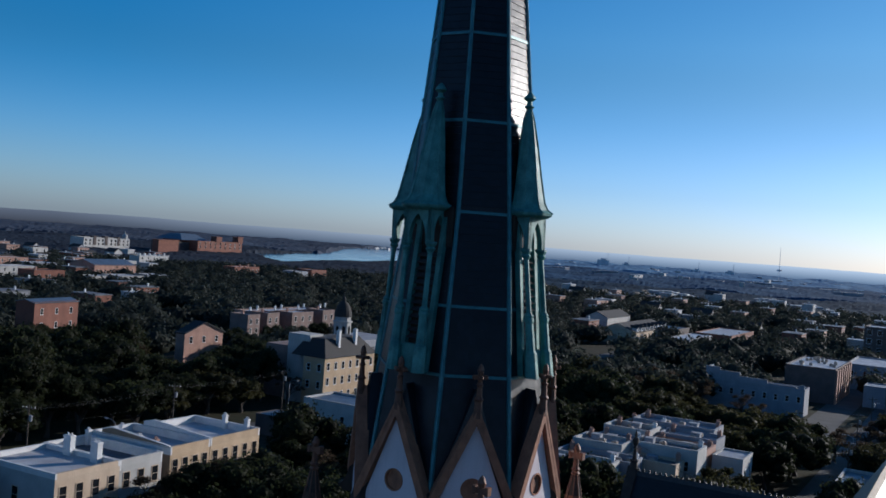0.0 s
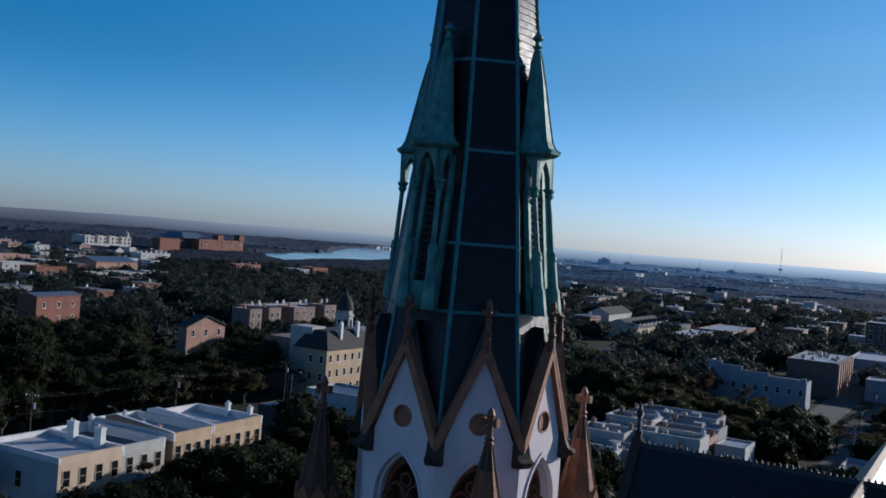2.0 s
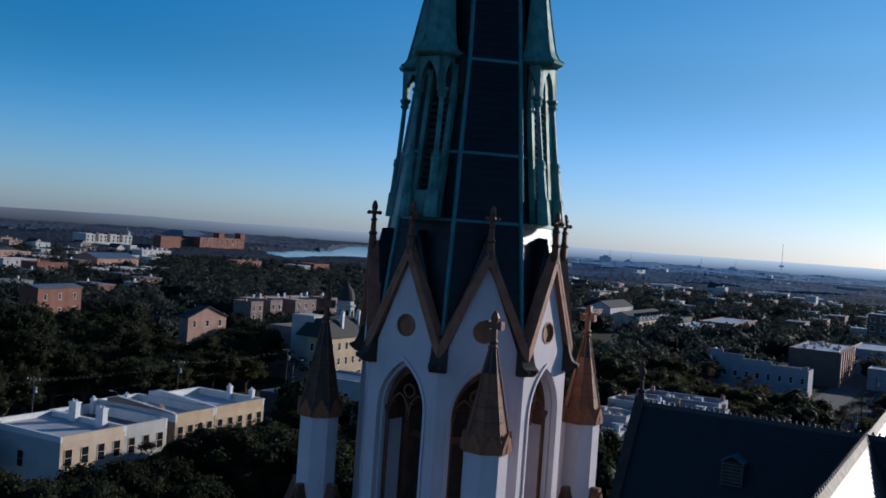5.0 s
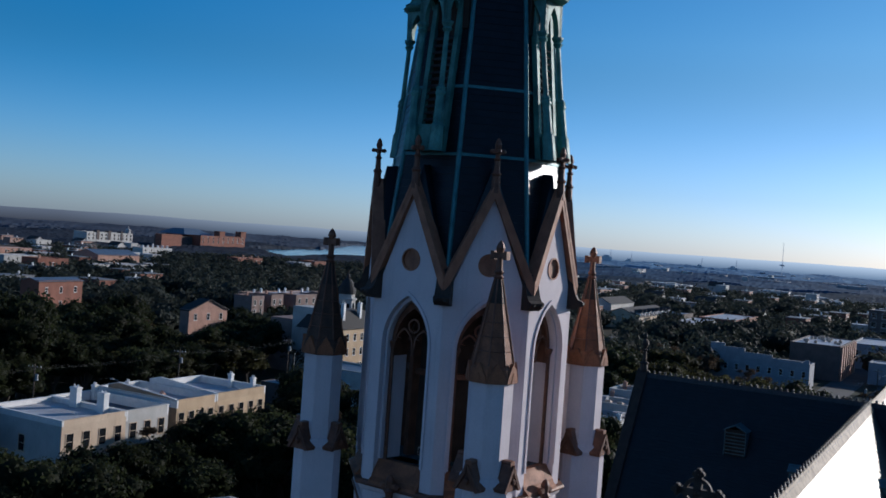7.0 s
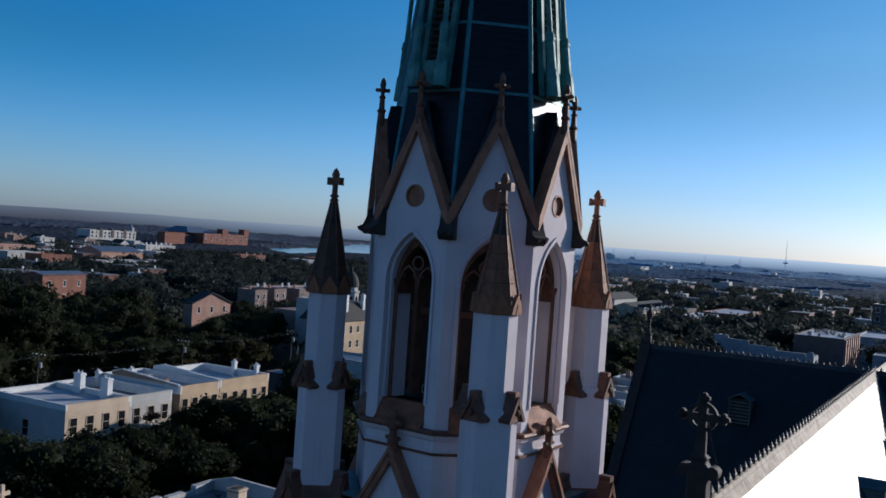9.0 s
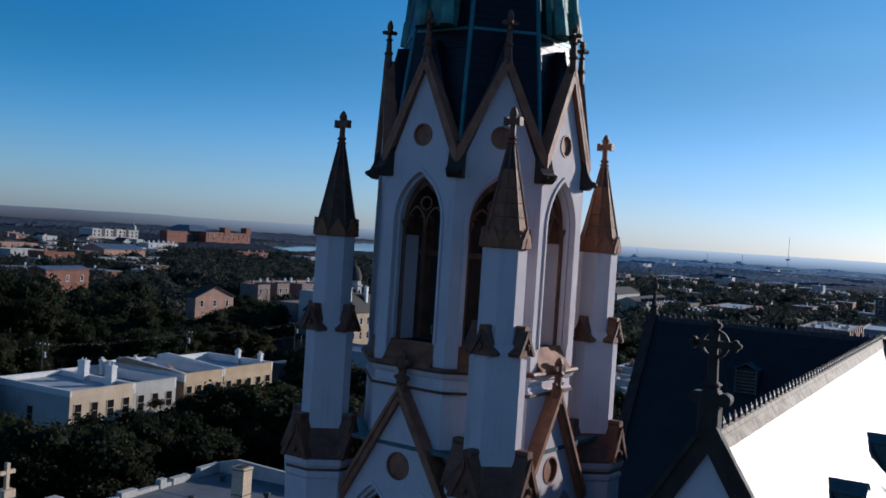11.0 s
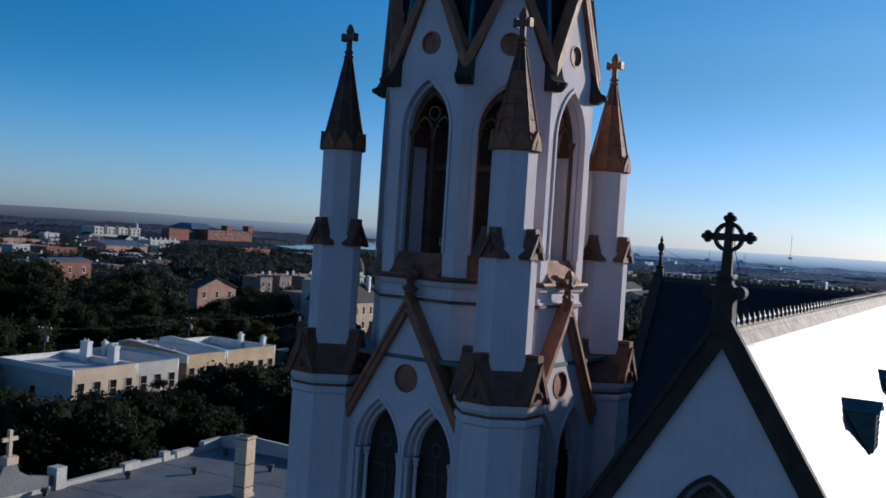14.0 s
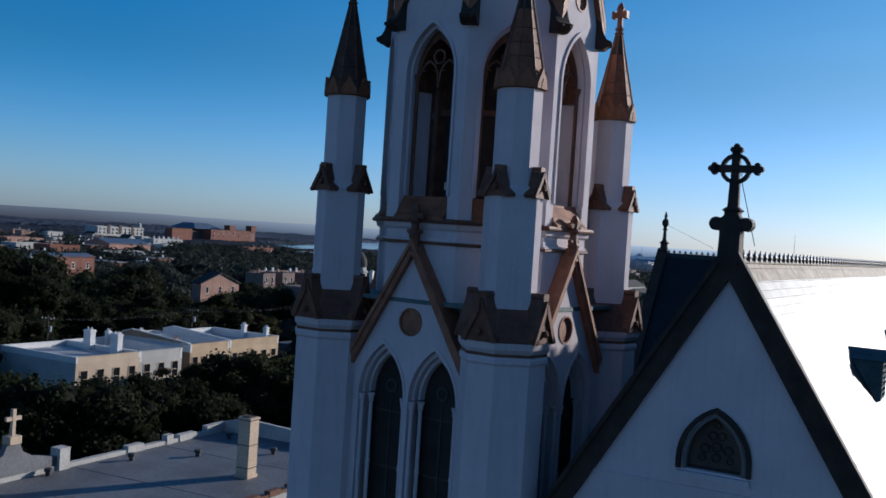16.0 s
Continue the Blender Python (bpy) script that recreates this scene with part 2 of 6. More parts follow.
# ---- bell tower: square stage, belfry, spire ----
tower = thing("bell_tower", "white stuccoed Gothic bell tower with brown trim and a slate spire", "church tower")

# square stage
bm = box(bmesh.new(), -2.80, -2.80, 0, 2.80, 2.80, 29.2)
stage = part("square_stage", bm, STUCCO, tower)
part("stage_roof", box(bmesh.new(), -3.75, -3.75, 29.2, 3.75, 3.75, 29.34), SHEET, tower, "green-grey sheet metal roof")

G0, GA = 27.05, 30.78              # foot and inner apex of the lower gables
lanc = [arch(c, 18.0, 26.02, 0.99, 1.80) for c in (-1.06, 1.06)]
bm = plate(bmesh.new(), [(-2.6, 0), (2.6, 0), (2.6, G0 - 0.3), (0, GA + 0.12), (-2.6, G0 - 0.3)], 2.84, 3.72,
           holes=[lanc[0], lanc[1], disc(0, 28.58, 0.47)])
lower_wall = mesh_of("gable_wall", bm, STUCCO)
lower_hood = []
for c in (-1.06, 1.06):
    bm = bmesh.new()
    for hw, rise, d in ((1.01, 1.83, 3.75), (0.90, 1.65, 3.56), (0.79, 1.48, 3.36)):
        inner = arch(c, 26.02, 26.02, hw - 0.055, rise - 0.10)
        outer = arch(c, 26.02, 26.02, hw + 0.035, rise + 0.065)
        band(bm, inner, outer, 2.9, d)
    lower_hood.append(mesh_of("arch_moulding", bm, STUCCO))
bm = bmesh.new()
turned([(0.068, 18.0), (0.062, 25.62), (0.062, 25.68), (0.10, 25.72), (0.08, 25.78), (0.125, 25.92), (0.125, 25.97)], 8, bm=bm)
for zz in (21.6, 23.6):
    turned([(0.085, zz), (0.085, zz + 0.10)], 8, bm=bm)
lower_column = mesh_of("colonnette", bm, STUCCO)
bm = bmesh.new()
for c in (-1.06, 1.06):
    plate(bm, arch(c, 18.0, 26.02, 1.01, 1.82), 2.86, 3.12)
lower_pane = mesh_of("window_louvre_panel", bm, BOARD)
bm = bmesh.new()
for c in (-1.06, 1.06):
    plate(bm, [(c - 0.03, 18.0), (c + 0.03, 18.0), (c + 0.03, 25.9), (c - 0.03, 25.9)], 3.12, 3.16)
    for zz in (19.5, 21.5, 23.5, 25.4):
        plate(bm, [(c - 0.75, zz), (c + 0.75, zz), (c + 0.75, zz + 0.05), (c - 0.75, zz + 0.05)], 3.12, 3.15)
    band(bm, disc(c, 26.3, 0.17, 16) + disc(c, 26.3, 0.17, 16)[:1], disc(c, 26.3, 0.24, 16) + disc(c, 26.3, 0.24, 16)[:1], 3.12, 3.17)
lower_tracery = mesh_of("tracery", bm, LEAD)


def coping(hw, z_foot, z_apex, thick, d0, d1, lip=0.07):
    """Two raking copings that meet at the apex; thick is the height of the band."""
    b = bmesh.new()
    for s in (-1, 1):
        plate(b, [(0, z_apex), (s * hw, z_foot), (s * (hw + 0.02), z_foot + thick), (0, z_apex + thick)], d0, d1)
        k = 0.30
        plate(b, [(0, z_apex + thick * (1 - k)), (s * hw, z_foot + thick * (1 - k)), (s * (hw + 0.05), z_foot + thick * 1.08), (0, z_apex + thick * 1.1)], d0 - 0.04, d1 + lip)
    return b


lower_coping = mesh_of("coping", coping(2.30, 26.95, GA, 0.50, 3.25, 3.92), TAN)
bm = bmesh.new()
loft(bm, [octagon(r, z, 0, -3.80, 8) for r, z in ((0.18, 30.9), (0.15, 31.3), (0.19, 31.42), (0.13, 31.52), (0.12, 31.8), (0.20, 31.9), (0.13, 32.0), (0.14, 32.25), (0.08, 32.40), (0.01, 32.46))])
for u, w in ((-0.26, 32.06), (0.26, 32.06)):
    ball(bm, (u, -3.80, w), 0.15, (1.1, 0.8, 1.0), 1)
for u, w in ((-0.2, 31.55), (0.2, 31.55)):
    ball(bm, (u, -3.80, w), 0.12, (1.2, 0.9, 0.8), 1)
box(bm, -0.30, -3.88, 32.0, 0.30, -3.72, 32.16)
lower_finial = mesh_of("leaf_finial", bm, BROWN)


def roundel(cz, r, d):
    """A sunk roundel with a four-lobed frame."""
    b = bmesh.new()
    plate(b, disc(0, cz, r + 0.02), d - 0.24, d - 0.07)
    lobes = bmesh.new()
    ring_in, ring_out = disc(0, cz, r - 0.05), disc(0, cz, r + 0.005)
    band(lobes, ring_in + ring_in[:1], ring_out + ring_out[:1], d - 0.17, d + 0.025)
    for k in range(4):
        t = math.pi / 4 + math.pi / 2 * k
        pts = [(r * f * math.cos(t + e), cz + r * f * math.sin(t + e)) for f, e in ((0.99, -0.42), (0.99, 0.42), (0.52, 0.10), (0.52, -0.10))]
        plate(lobes, pts, d - 0.10, d - 0.058)
    bmesh.ops.remove_doubles(lobes, verts=lobes.verts, dist=0.0005)
    return mesh_of("roundel_back", b, TAN), mesh_of("quatrefoil", lobes, TAN)


low_round = roundel(28.58, 0.47, 3.72)
for k in range(4):
    w = part("gable_wall", lower_wall, STUCCO, tower, m=Rz(90 * k))
    for me in lower_hood:
        part("arch_moulding", me, STUCCO, w)
    part("window_louvre_panel", lower_pane, PANE, w, "dark louvred lancet panel")
    part("tracery", lower_tracery, LEAD, w)
    part("coping", lower_coping, BROWN, w, "brown raking coping")
    part("leaf_finial", lower_finial, BROWN, w, "brown leafy finial")
    part("roundel_back", low_round[0], BROWN, w)
    part("quatrefoil", low_round[1], BROWN, w, "brown quatrefoil frame")
    for c in (-1.06, 1.06):
        for du, dd in ((-0.89, 3.60), (-0.70, 3.36), (0.70, 3.36), (0.89, 3.60)):
            part("colonnette", lower_column, STUCCO, w, m=Matrix.Translation((c + du, -dd, 0)))

# drum under the belfry with its string course, cornice and sloping sill
part("drum", turned([(3.46, 29.2), (3.46, 31.20), (3.53, 31.24), (3.53, 31.32), (3.46, 31.36), (3.46, 31.62), (3.56, 31.70), (3.60, 31.86)]), STUCCO, tower)
part("string_course", turned([(3.47, 31.15), (3.58, 31.17), (3.58, 31.25), (3.47, 31.28)]), BROWN, tower, "thin dark string course")
part("sill_ledge", turned([(3.50, 31.84), (3.72, 31.86), (3.74, 31.92), (3.70, 32.0), (3.46, 32.02)]), BROWN, tower, "brown projecting ledge")
sill = [(3.72, 31.96), (3.70, 32.06), (3.56, 32.18), (3.54, 32.27), (3.26, 32.66), (3.24, 32.74), (3.0, 32.74), (3.0, 31.96)]
sill_me = mesh_of("sill_slope", loft(bmesh.new(), [[Vector((w, -d, z)) for d, z in sill] for w in (-1.0, 1.0)]), COPPER)

# belfry: eight gabled walls with open lancets
HALF = 3.5 * math.tan(math.pi / 8)
bm = plate(bmesh.new(), [(-HALF, 31.95), (HALF, 31.95), (HALF, 38.35), (0, 41.95), (-HALF, 38.35)], 3.16, 3.50,
           holes=[arch(0, 32.05, 36.78, 1.0, 1.72, 10), disc(0, 39.66, 0.38)])
bel_wall = mesh_of("belfry_wall", bm, STUCCO)
bm = plate(bmesh.new(), [(-1.25, 32.2), (1.25, 32.2), (1.25, 37.6), (0.5, 38.75), (-0.5, 38.75), (-1.25, 37.6)], 2.85, 3.18,
           holes=[arch(0, 32.71, 36.75, 0.90, 1.56, 10)])
# deep splayed jambs behind the opening
ja, jb = arch(0, 32.72, 36.75, 0.90, 1.56, 10), arch(0, 32.72, 36.70, 0.79, 1.36, 10)
at_depth = lambda pts, d, k=1.0: [Vector((u * k, -d, z + (0.0 if k == 1 else 0.08 * (1 if z > 36 else -1)))) for u, z in pts]
loft(bm, [at_depth(ja, 2.86, 1.1), at_depth(ja, 2.86), at_depth(jb, 2.32), at_depth(jb, 2.32, 1.1), at_depth(ja, 2.86, 1.1)], cap=False)
bel_inner = mesh_of("lancet_reveal", bm, STUCCO)
bm = bmesh.new()
for hw, rise, d in ((1.03, 1.76, 3.55), (0.93, 1.60, 3.34)):
    band(bm, arch(0, 32.76, 36.78, hw - 0.06, rise - 0.1, 10), arch(0, 32.76, 36.78, hw + 0.03, rise + 0.05, 10), 3.17, d)
bel_mould = mesh_of("lancet_moulding", bm, STUCCO)
bm = bmesh.new()
for u in (-0.82, 0.82):
    tube(bm, (u, -3.10, 32.72), (u, -3.10, 36.6), 0.065, n=8)
    loft(bm, [octagon(r, z, u, -3.10) for r, z in ((0.07, 36.55), (0.13, 36.75), (0.13, 36.82))])
ring_i, ring_o = disc(0, 37.40, 0.19, 16), disc(0, 37.40, 0.25, 16)
band(bm, ring_i + ring_i[:1], ring_o + ring_o[:1], 2.98, 3.07)
for s in (-1, 1):
    band(bm, arch(s * 0.40, 36.62, 36.72, 0.33, 0.52, 6), arch(s * 0.40, 36.62, 36.72, 0.385, 0.59, 6), 2.99, 3.06)
    plate(bm, [(s * 0.02, 36.62), (s * 0.05, 36.62), (s * 0.05, 36.45), (s * 0.0, 36.36)], 2.99, 3.07)
    for e in (-1, 1):
        plate(bm, [(s * 0.40 + e * 0.33, 36.95), (s * 0.40 + e * 0.30, 37.02), (s * 0.40 + e * 0.14, 36.93)], 3.0, 3.05)
bel_tracery = mesh_of("lancet_tracery", bm, BROWN)
rings = [[Vector((u, -d, z)) for u, z, d in ((*p, 2.30), (*p, 3.09), (*q, 3.09), (*q, 2.30))] for p, q in zip(arch(0, 36.3, 36.70, 0.76, 1.30, 10), arch(0, 36.3, 36.75, 0.885, 1.53, 10))]
bel_lining = mesh_of("arch_lining", loft(bmesh.new(), rings), BROWN)
bel_coping = mesh_of("coping", coping(1.50, 38.55, 41.85, 0.52, 3.28, 3.68, 0.012), TAN)
bm = bmesh.new()
loft(bm, [octagon(r, z, 0, -3.56) for r, z in ((0.15, 42.05), (0.12, 42.6), (0.16, 42.68), (0.10, 42.76), (0.085, 43.1), (0.12, 43.16), (0.07, 43.22), (0.07, 43.34))])
box(bm, -0.20, -3.63, 43.34, 0.20, -3.49, 43.48)
for u in (-0.20, 0.20):
    ball(bm, (u, -3.56, 43.41), 0.09, (1, 0.9, 1.0), 1)
ball(bm, (0, -3.36, 43.41), 0.08, (0.9, 1, 1.0), 1)
ball(bm, (0, -3.76, 43.41), 0.08, (0.9, 1, 1.0), 1)
box(bm, -0.06, -3.76, 43.35, 0.06, -3.36, 43.47)
loft(bm, [octagon(r, z, 0, -3.56) for r, z in ((0.08, 43.46), (0.11, 43.62), (0.07, 43.78), (0.01, 43.86))])
bel_finial = mesh_of("cross_finial", bm, BROWN)
bm = bmesh.new()
loft(bm, [[Vector((u, -d, z)) for u, z in ((-1.42, 38.75), (1.42, 38.75), (wide, top), (-wide, top))] for d, top, wide in ((3.34, 42.38, 0.02), (3.24, 42.88, 0.05), (1.9, 42.98, 0.06))])
bel_roof = mesh_of("gable_roof", bm, SLATE)
bel_round = roundel(39.66, 0.38, 3.50)
# corner foot of the gables: a flaring curved block
prof = [(3.62, 38.26), (3.98, 38.26), (4.20, 38.42), (4.24, 38.52), (4.06, 38.60), (3.96, 38.78), (3.86, 39.10), (3.80, 39.45), (3.55, 39.5)]
bm = bmesh.new()
loft(bm, [[Vector((w, -r, z)) for r, z in prof] for w in (-0.27, 0.27)])
for w in (-0.16, 0.16):
    ball(bm, (w, -4.16, 38.46), 0.13, (1, 1, 0.8), 1)
bel_foot = mesh_of("gable_foot", bm, DARKSTONE)
for k in range(8):
    m = Rz(45 * k)
    w = part("belfry_wall", bel_wall, STUCCO, tower, m=m)
    part("lancet_reveal", bel_inner, STUCCO, w)
    part("sill_slope", sill_me, COPPER, w, "brown sloping sill")
    part("lancet_moulding", bel_mould, STUCCO, w)
    part("lancet_tracery", bel_tracery, BROWN, w, "brown tracery and slim shafts")
    part("arch_lining", bel_lining, BROWN, w, "dark brown lining under the arch")
    part("coping", bel_coping, TAN, w, "tan raking coping")
    part("cross_finial", bel_finial, BROWN, w, "brown cross-shaped finial")
    part("gable_roof", bel_roof, SLATE, w, "dark slate gable roof")
    part("roundel_back", bel_round[0], BROWN, w)
    part("quatrefoil", bel_round[1], BROWN, w)
    part("gable_foot", bel_foot, DARKSTONE, w, "dark flaring gable foot", m=Rz(22.5))
part("belfry_floor", turned([(3.1, 32.1), (3.1, 32.72)]), SHEET, tower, "grey-green sheet floor of the belfry")
core = part("bell_frame", turned([(1.75, 32.69), (1.75, 38.6)]), INNER, tower, "dark timber bell frame")
frame_post = mesh_of("frame_post", box(bmesh.new(), -0.13, -2.14, 32.71, 0.13, -1.76, 38.4), BROWN)
frame_rail = mesh_of("frame_rail", box(bmesh.new(), -0.70, -1.92, 35.6, 0.70, -1.72, 35.8), BROWN)
for k in range(8):
    part("frame_post", frame_post, BROWN, core, m=Rz(45 * k + 22.5))
    part("frame_rail", frame_rail, BROWN, core, m=Rz(45 * k))
part("belfry_ceiling", turned([(3.3, 38.5), (3.3, 38.7)]), INNER, tower)
lamp = thing("floodlight", "small grey floodlight on a bracket on the belfry floor", "floodlight", (0.40, -2.55, 32.72))
bm = box(bmesh.new(), -0.16, -0.12, 0.28, 0.16, 0.12, 0.55)
part("housing", bm, RIDGE, lamp)
part("bracket", box(box(bmesh.new(), -0.05, -0.05, 0, 0.05, 0.05, 0.3), -0.15, -0.1, 0, 0.15, 0.1, 0.03), INNER, lamp)
part("lens", plate(bmesh.new(), [(-0.13, 0.31), (0.13, 0.31), (0.13, 0.52), (-0.13, 0.52)], 0.12, 0.135), PANE, lamp)

# spire
def spire_r(z):
    return 2.78 - 0.1145 * (z - 43.4) if z < SPM else 2.156 - 0.088 * (z - SPM)


def spire_c(z):
    """The old spire leans a little above the lucarnes."""
    k = 0.0224 * max(0.0, z - SPM)
    return -0.81 * k, -0.59 * k


SP0, SPM, SP1 = 38.4, 48.85, 72.4
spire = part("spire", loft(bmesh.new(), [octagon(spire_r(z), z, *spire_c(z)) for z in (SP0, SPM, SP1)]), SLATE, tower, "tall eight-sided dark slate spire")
for k in range(8):
    p, q, r = (octagon(spire_r(z) + 0.01, z, *spire_c(z))[k] for z in (SP0, SPM, SP1))
    b = tube(bmesh.new(), p, q, 0.085, 0.08, 8)
    part("hip_rib", tube(b, q, r, 0.08, 0.05, 8), RIB, spire, "blue-green metal hip rib")
for z in (43.30, 45.62, 48.85, 52.02, 55.1, 58.1, 61.0):
    part("band", loft(bmesh.new(), [octagon(spire_r(z) + dr, z + dz, *spire_c(z)) for dr, dz in ((-0.02, -0.055), (0.045, -0.05), (0.04, 0.05), (-0.03, 0.055))]), RIB, spire, "blue-green metal band")
tx, ty = spire_c(SP1)
bm = turned([(0.10, 72.2), (0.16, 72.4), (0.09, 72.6), (0.22, 72.8), (0.09, 73.1), (0.05, 74.4), (0.0, 74.5)], cx=tx, cy=ty)
box(bm, tx - 0.42, ty - 0.05, 73.7, tx + 0.42, ty + 0.05, 73.82)
part("spire_cross", bm, RIB, spire, "blue-green metal cross")

# lucarnes on four faces of the spire
LZ1, LEAVE, LTIP = 47.72, 48.95, 52.75
lean = 0.105


def squarish(hx, y0, y1, c, z):
    """A rectangle with cut corners in plan: half width hx, from y0 (front, negative) to y1."""
    return [Vector(v) for v in ((-hx + c, y0, z), (hx - c, y0, z), (hx, y0 + c, z), (hx, y1 - c, z), (hx - c, y1, z), (-hx + c, y1, z), (-hx, y1 - c, z), (-hx, y0 + c, z))]


rc, rt = -2.55, -2.25              # middle of the eaves and of the tip, out from the axis
luc_c = lambda z: rc + (rt - rc) * (z - LEAVE) / (LTIP - LEAVE)
luc_prof = [(0.66, LEAVE - 0.12), (0.79, LEAVE - 0.03), (0.82, LEAVE + 0.05), (0.66, LEAVE + 0.17), (0.56, LEAVE + 0.40), (0.50, LEAVE + 0.80), (0.42, LEAVE + 1.4), (0.31, LEAVE + 2.35), (0.17, LEAVE + 3.3), (0.08, LTIP - 0.15)]
bm = loft(bmesh.new(), [octagon(r, z, 0, luc_c(z)) for r, z in luc_prof])
luc_canopy = mesh_of("canopy", bm, VERDIGRIS)
bm = bmesh.new()
for k in range(8):
    o = [octagon(r + 0.006, z, 0, luc_c(z))[k] for r, z in luc_prof[2:]]
    for p, q in zip(o, o[1:]):
        tube(bm, p, q, 0.026, 0.022, 6)
luc_seam = mesh_of("canopy_seam", bm, VERDIGRIS)
bm = loft(bmesh.new(), [octagon(r, z, 0, rt) for r, z in ((0.07, LTIP - 0.25), (0.09, LTIP - 0.12), (0.17, LTIP - 0.04), (0.09, LTIP + 0.03), (0.08, LTIP + 0.14), (0.20, LTIP + 0.24), (0.16, LTIP + 0.33), (0.02, LTIP + 0.5))])
luc_finial = mesh_of("finial", bm, VERDIGRIS)
# arch heads: front and two sides
bm = plate(bmesh.new(), arch(0, LZ1, LZ1 + 0.1, 0.36, 0.86) + [(0.58, LZ1), (0.58, LEAVE - 0.08), (-0.58, LEAVE - 0.08), (-0.58, LZ1)], 2.78, 2.98)
luc_head = mesh_of("arch_head", bm, VERDIGRIS)
luc_side = []
for s in (-1, 1):
    bm = bmesh.new()
    b2 = arch(-2.5, LZ1, LZ1 + 0.1, 0.33, 0.88) + [(-2.0, LZ1), (-2.0, LEAVE - 0.08), (-2.98, LEAVE - 0.08), (-2.98, LZ1)]
    plate(bm, [(-u * s, z) for u, z in b2], 0.42, 0.58, m=Rz(90 * s))
    luc_side.append(mesh_of("side_arch_head", bm, VERDIGRIS))
bm = bmesh.new()
def luc_y(z):
    return -(2.86 + lean * (LZ1 - z))
tube(bm, (0, luc_y(45.5), 45.5), (0, luc_y(47.45), 47.45), 0.095, 0.085, 8)
loft(bm, [octagon(r, z, 0, luc_y(z)) for r, z in ((0.09, 47.38), (0.16, 47.50), (0.12, 47.56), (0.19, 47.68), (0.19, 47.75))])
loft(bm, [octagon(r, z, 0, luc_y(z)) for r, z in ((0.23, 43.34), (0.20, 44.20), (0.155, 44.30), (0.135, 45.20), (0.165, 45.28), (0.165, 45.36), (0.14, 45.40), (0.16, 45.46), (0.10, 45.56))])
luc_column = mesh_of("column", bm, VERDIGRIS)
bm = plate(bmesh.new(), [(-0.5, 43.36), (0.5, 43.36), (0.5, LZ1 + 1.2), (-0.5, LZ1 + 1.2)], 1.9, 2.30)
for v in bm.verts:
    v.co.y -= lean * (LZ1 - v.co.z) * 1.1
luc_back = mesh_of("louvre_back", bm, INNER)
# dark fill plate added behind the arch heads, standing in for eave shade
bm = plate(bmesh.new(), [(-0.86, LZ1 - 0.1), (0.86, LZ1 - 0.1), (0.80, LEAVE + 0.02), (-0.80, LEAVE + 0.02)], 2.05, 2.36)
luc_shade = mesh_of("cheek_board", bm, INNER)
bm = plate(bmesh.new(), [(-0.40, 43.36), (0.40, 43.36), (0.40, 44.25), (-0.40, 44.25)], 2.9, 3.16)
luc_panel = mesh_of("apron_panel", bm, VERDIGRIS)
bm = box(bmesh.new(), -0.40, -0.16, -0.02, 0.40, 0.04, 0.02, Matrix.Rotation(radians(32), 4, 'X'))
luc_slat = mesh_of("louvre_slat", bm, LEAD)
bm = bmesh.new()
for s in (-1, 1):
    loft(bm, [[Vector((s * w, -y - lean * (LZ1 - z) * 1.1, z)) for w, y in ((0.42, 2.0), (0.60, 2.0), (0.60, 2.50), (0.42, 2.50))] for z in (43.36, LZ1 + 0.9)])
luc_jamb = mesh_of("jamb", bm, VERDIGRIS)
def lean_at(z, k):
    """How far the lucarne on face k stands out of line at a height, leaning with the old spire."""
    f = min(z - 43.4, 5.55) - 0.38 * max(0.0, z - 48.95)
    return Rz(-90 * k).to_3x3() @ Vector((-0.025, -0.018, 0)) * f


def leaned(me, k):
    out = me.copy()
    for v in out.vertices:
        v.co += lean_at(v.co.z, k)
    return out


for k in range(4):
    c = part("lucarne", leaned(luc_canopy, k), VERDIGRIS, tower, "verdigris copper lucarne canopy", m=Rz(90 * k))
    for nm, me in (("canopy_seam", luc_seam), ("finial", luc_finial), ("arch_head", luc_head), ("side_arch_head", luc_side[0]), ("side_arch_head", luc_side[1]), ("apron_panel", luc_panel)):
        part(nm, leaned(me, k), VERDIGRIS, c)
    for nm, me in (("louvre_back", luc_back), ("cheek_board", luc_shade)):
        part(nm, me, INNER, c)
    part("jamb", luc_jamb, VERDIGRIS, c)
    column = leaned(luc_column, k)
    for u in (-0.52, 0.52):
        part("column", column, VERDIGRIS, c, m=Matrix.Translation((u, 0, 0)))
    for j in range(13):
        z = 44.5 + j * 0.235
        part("louvre_slat", luc_slat, LEAD, c, m=Matrix.Translation((0, -(2.34 + lean * (LZ1 - z) * 1.1), z)))

# corner pinnacles
def mixed(card, diag, z):
    """Eight points: flats at card metres on the four main sides, at diag on the corners."""
    t = diag * math.sqrt(2) - card
    base = [(card, -t), (card, t), (t, card), (-t, card), (-card, t), (-card, -t), (-t, -card), (t, -card)]
    return [Vector((x, y, z)) for x, y in base]


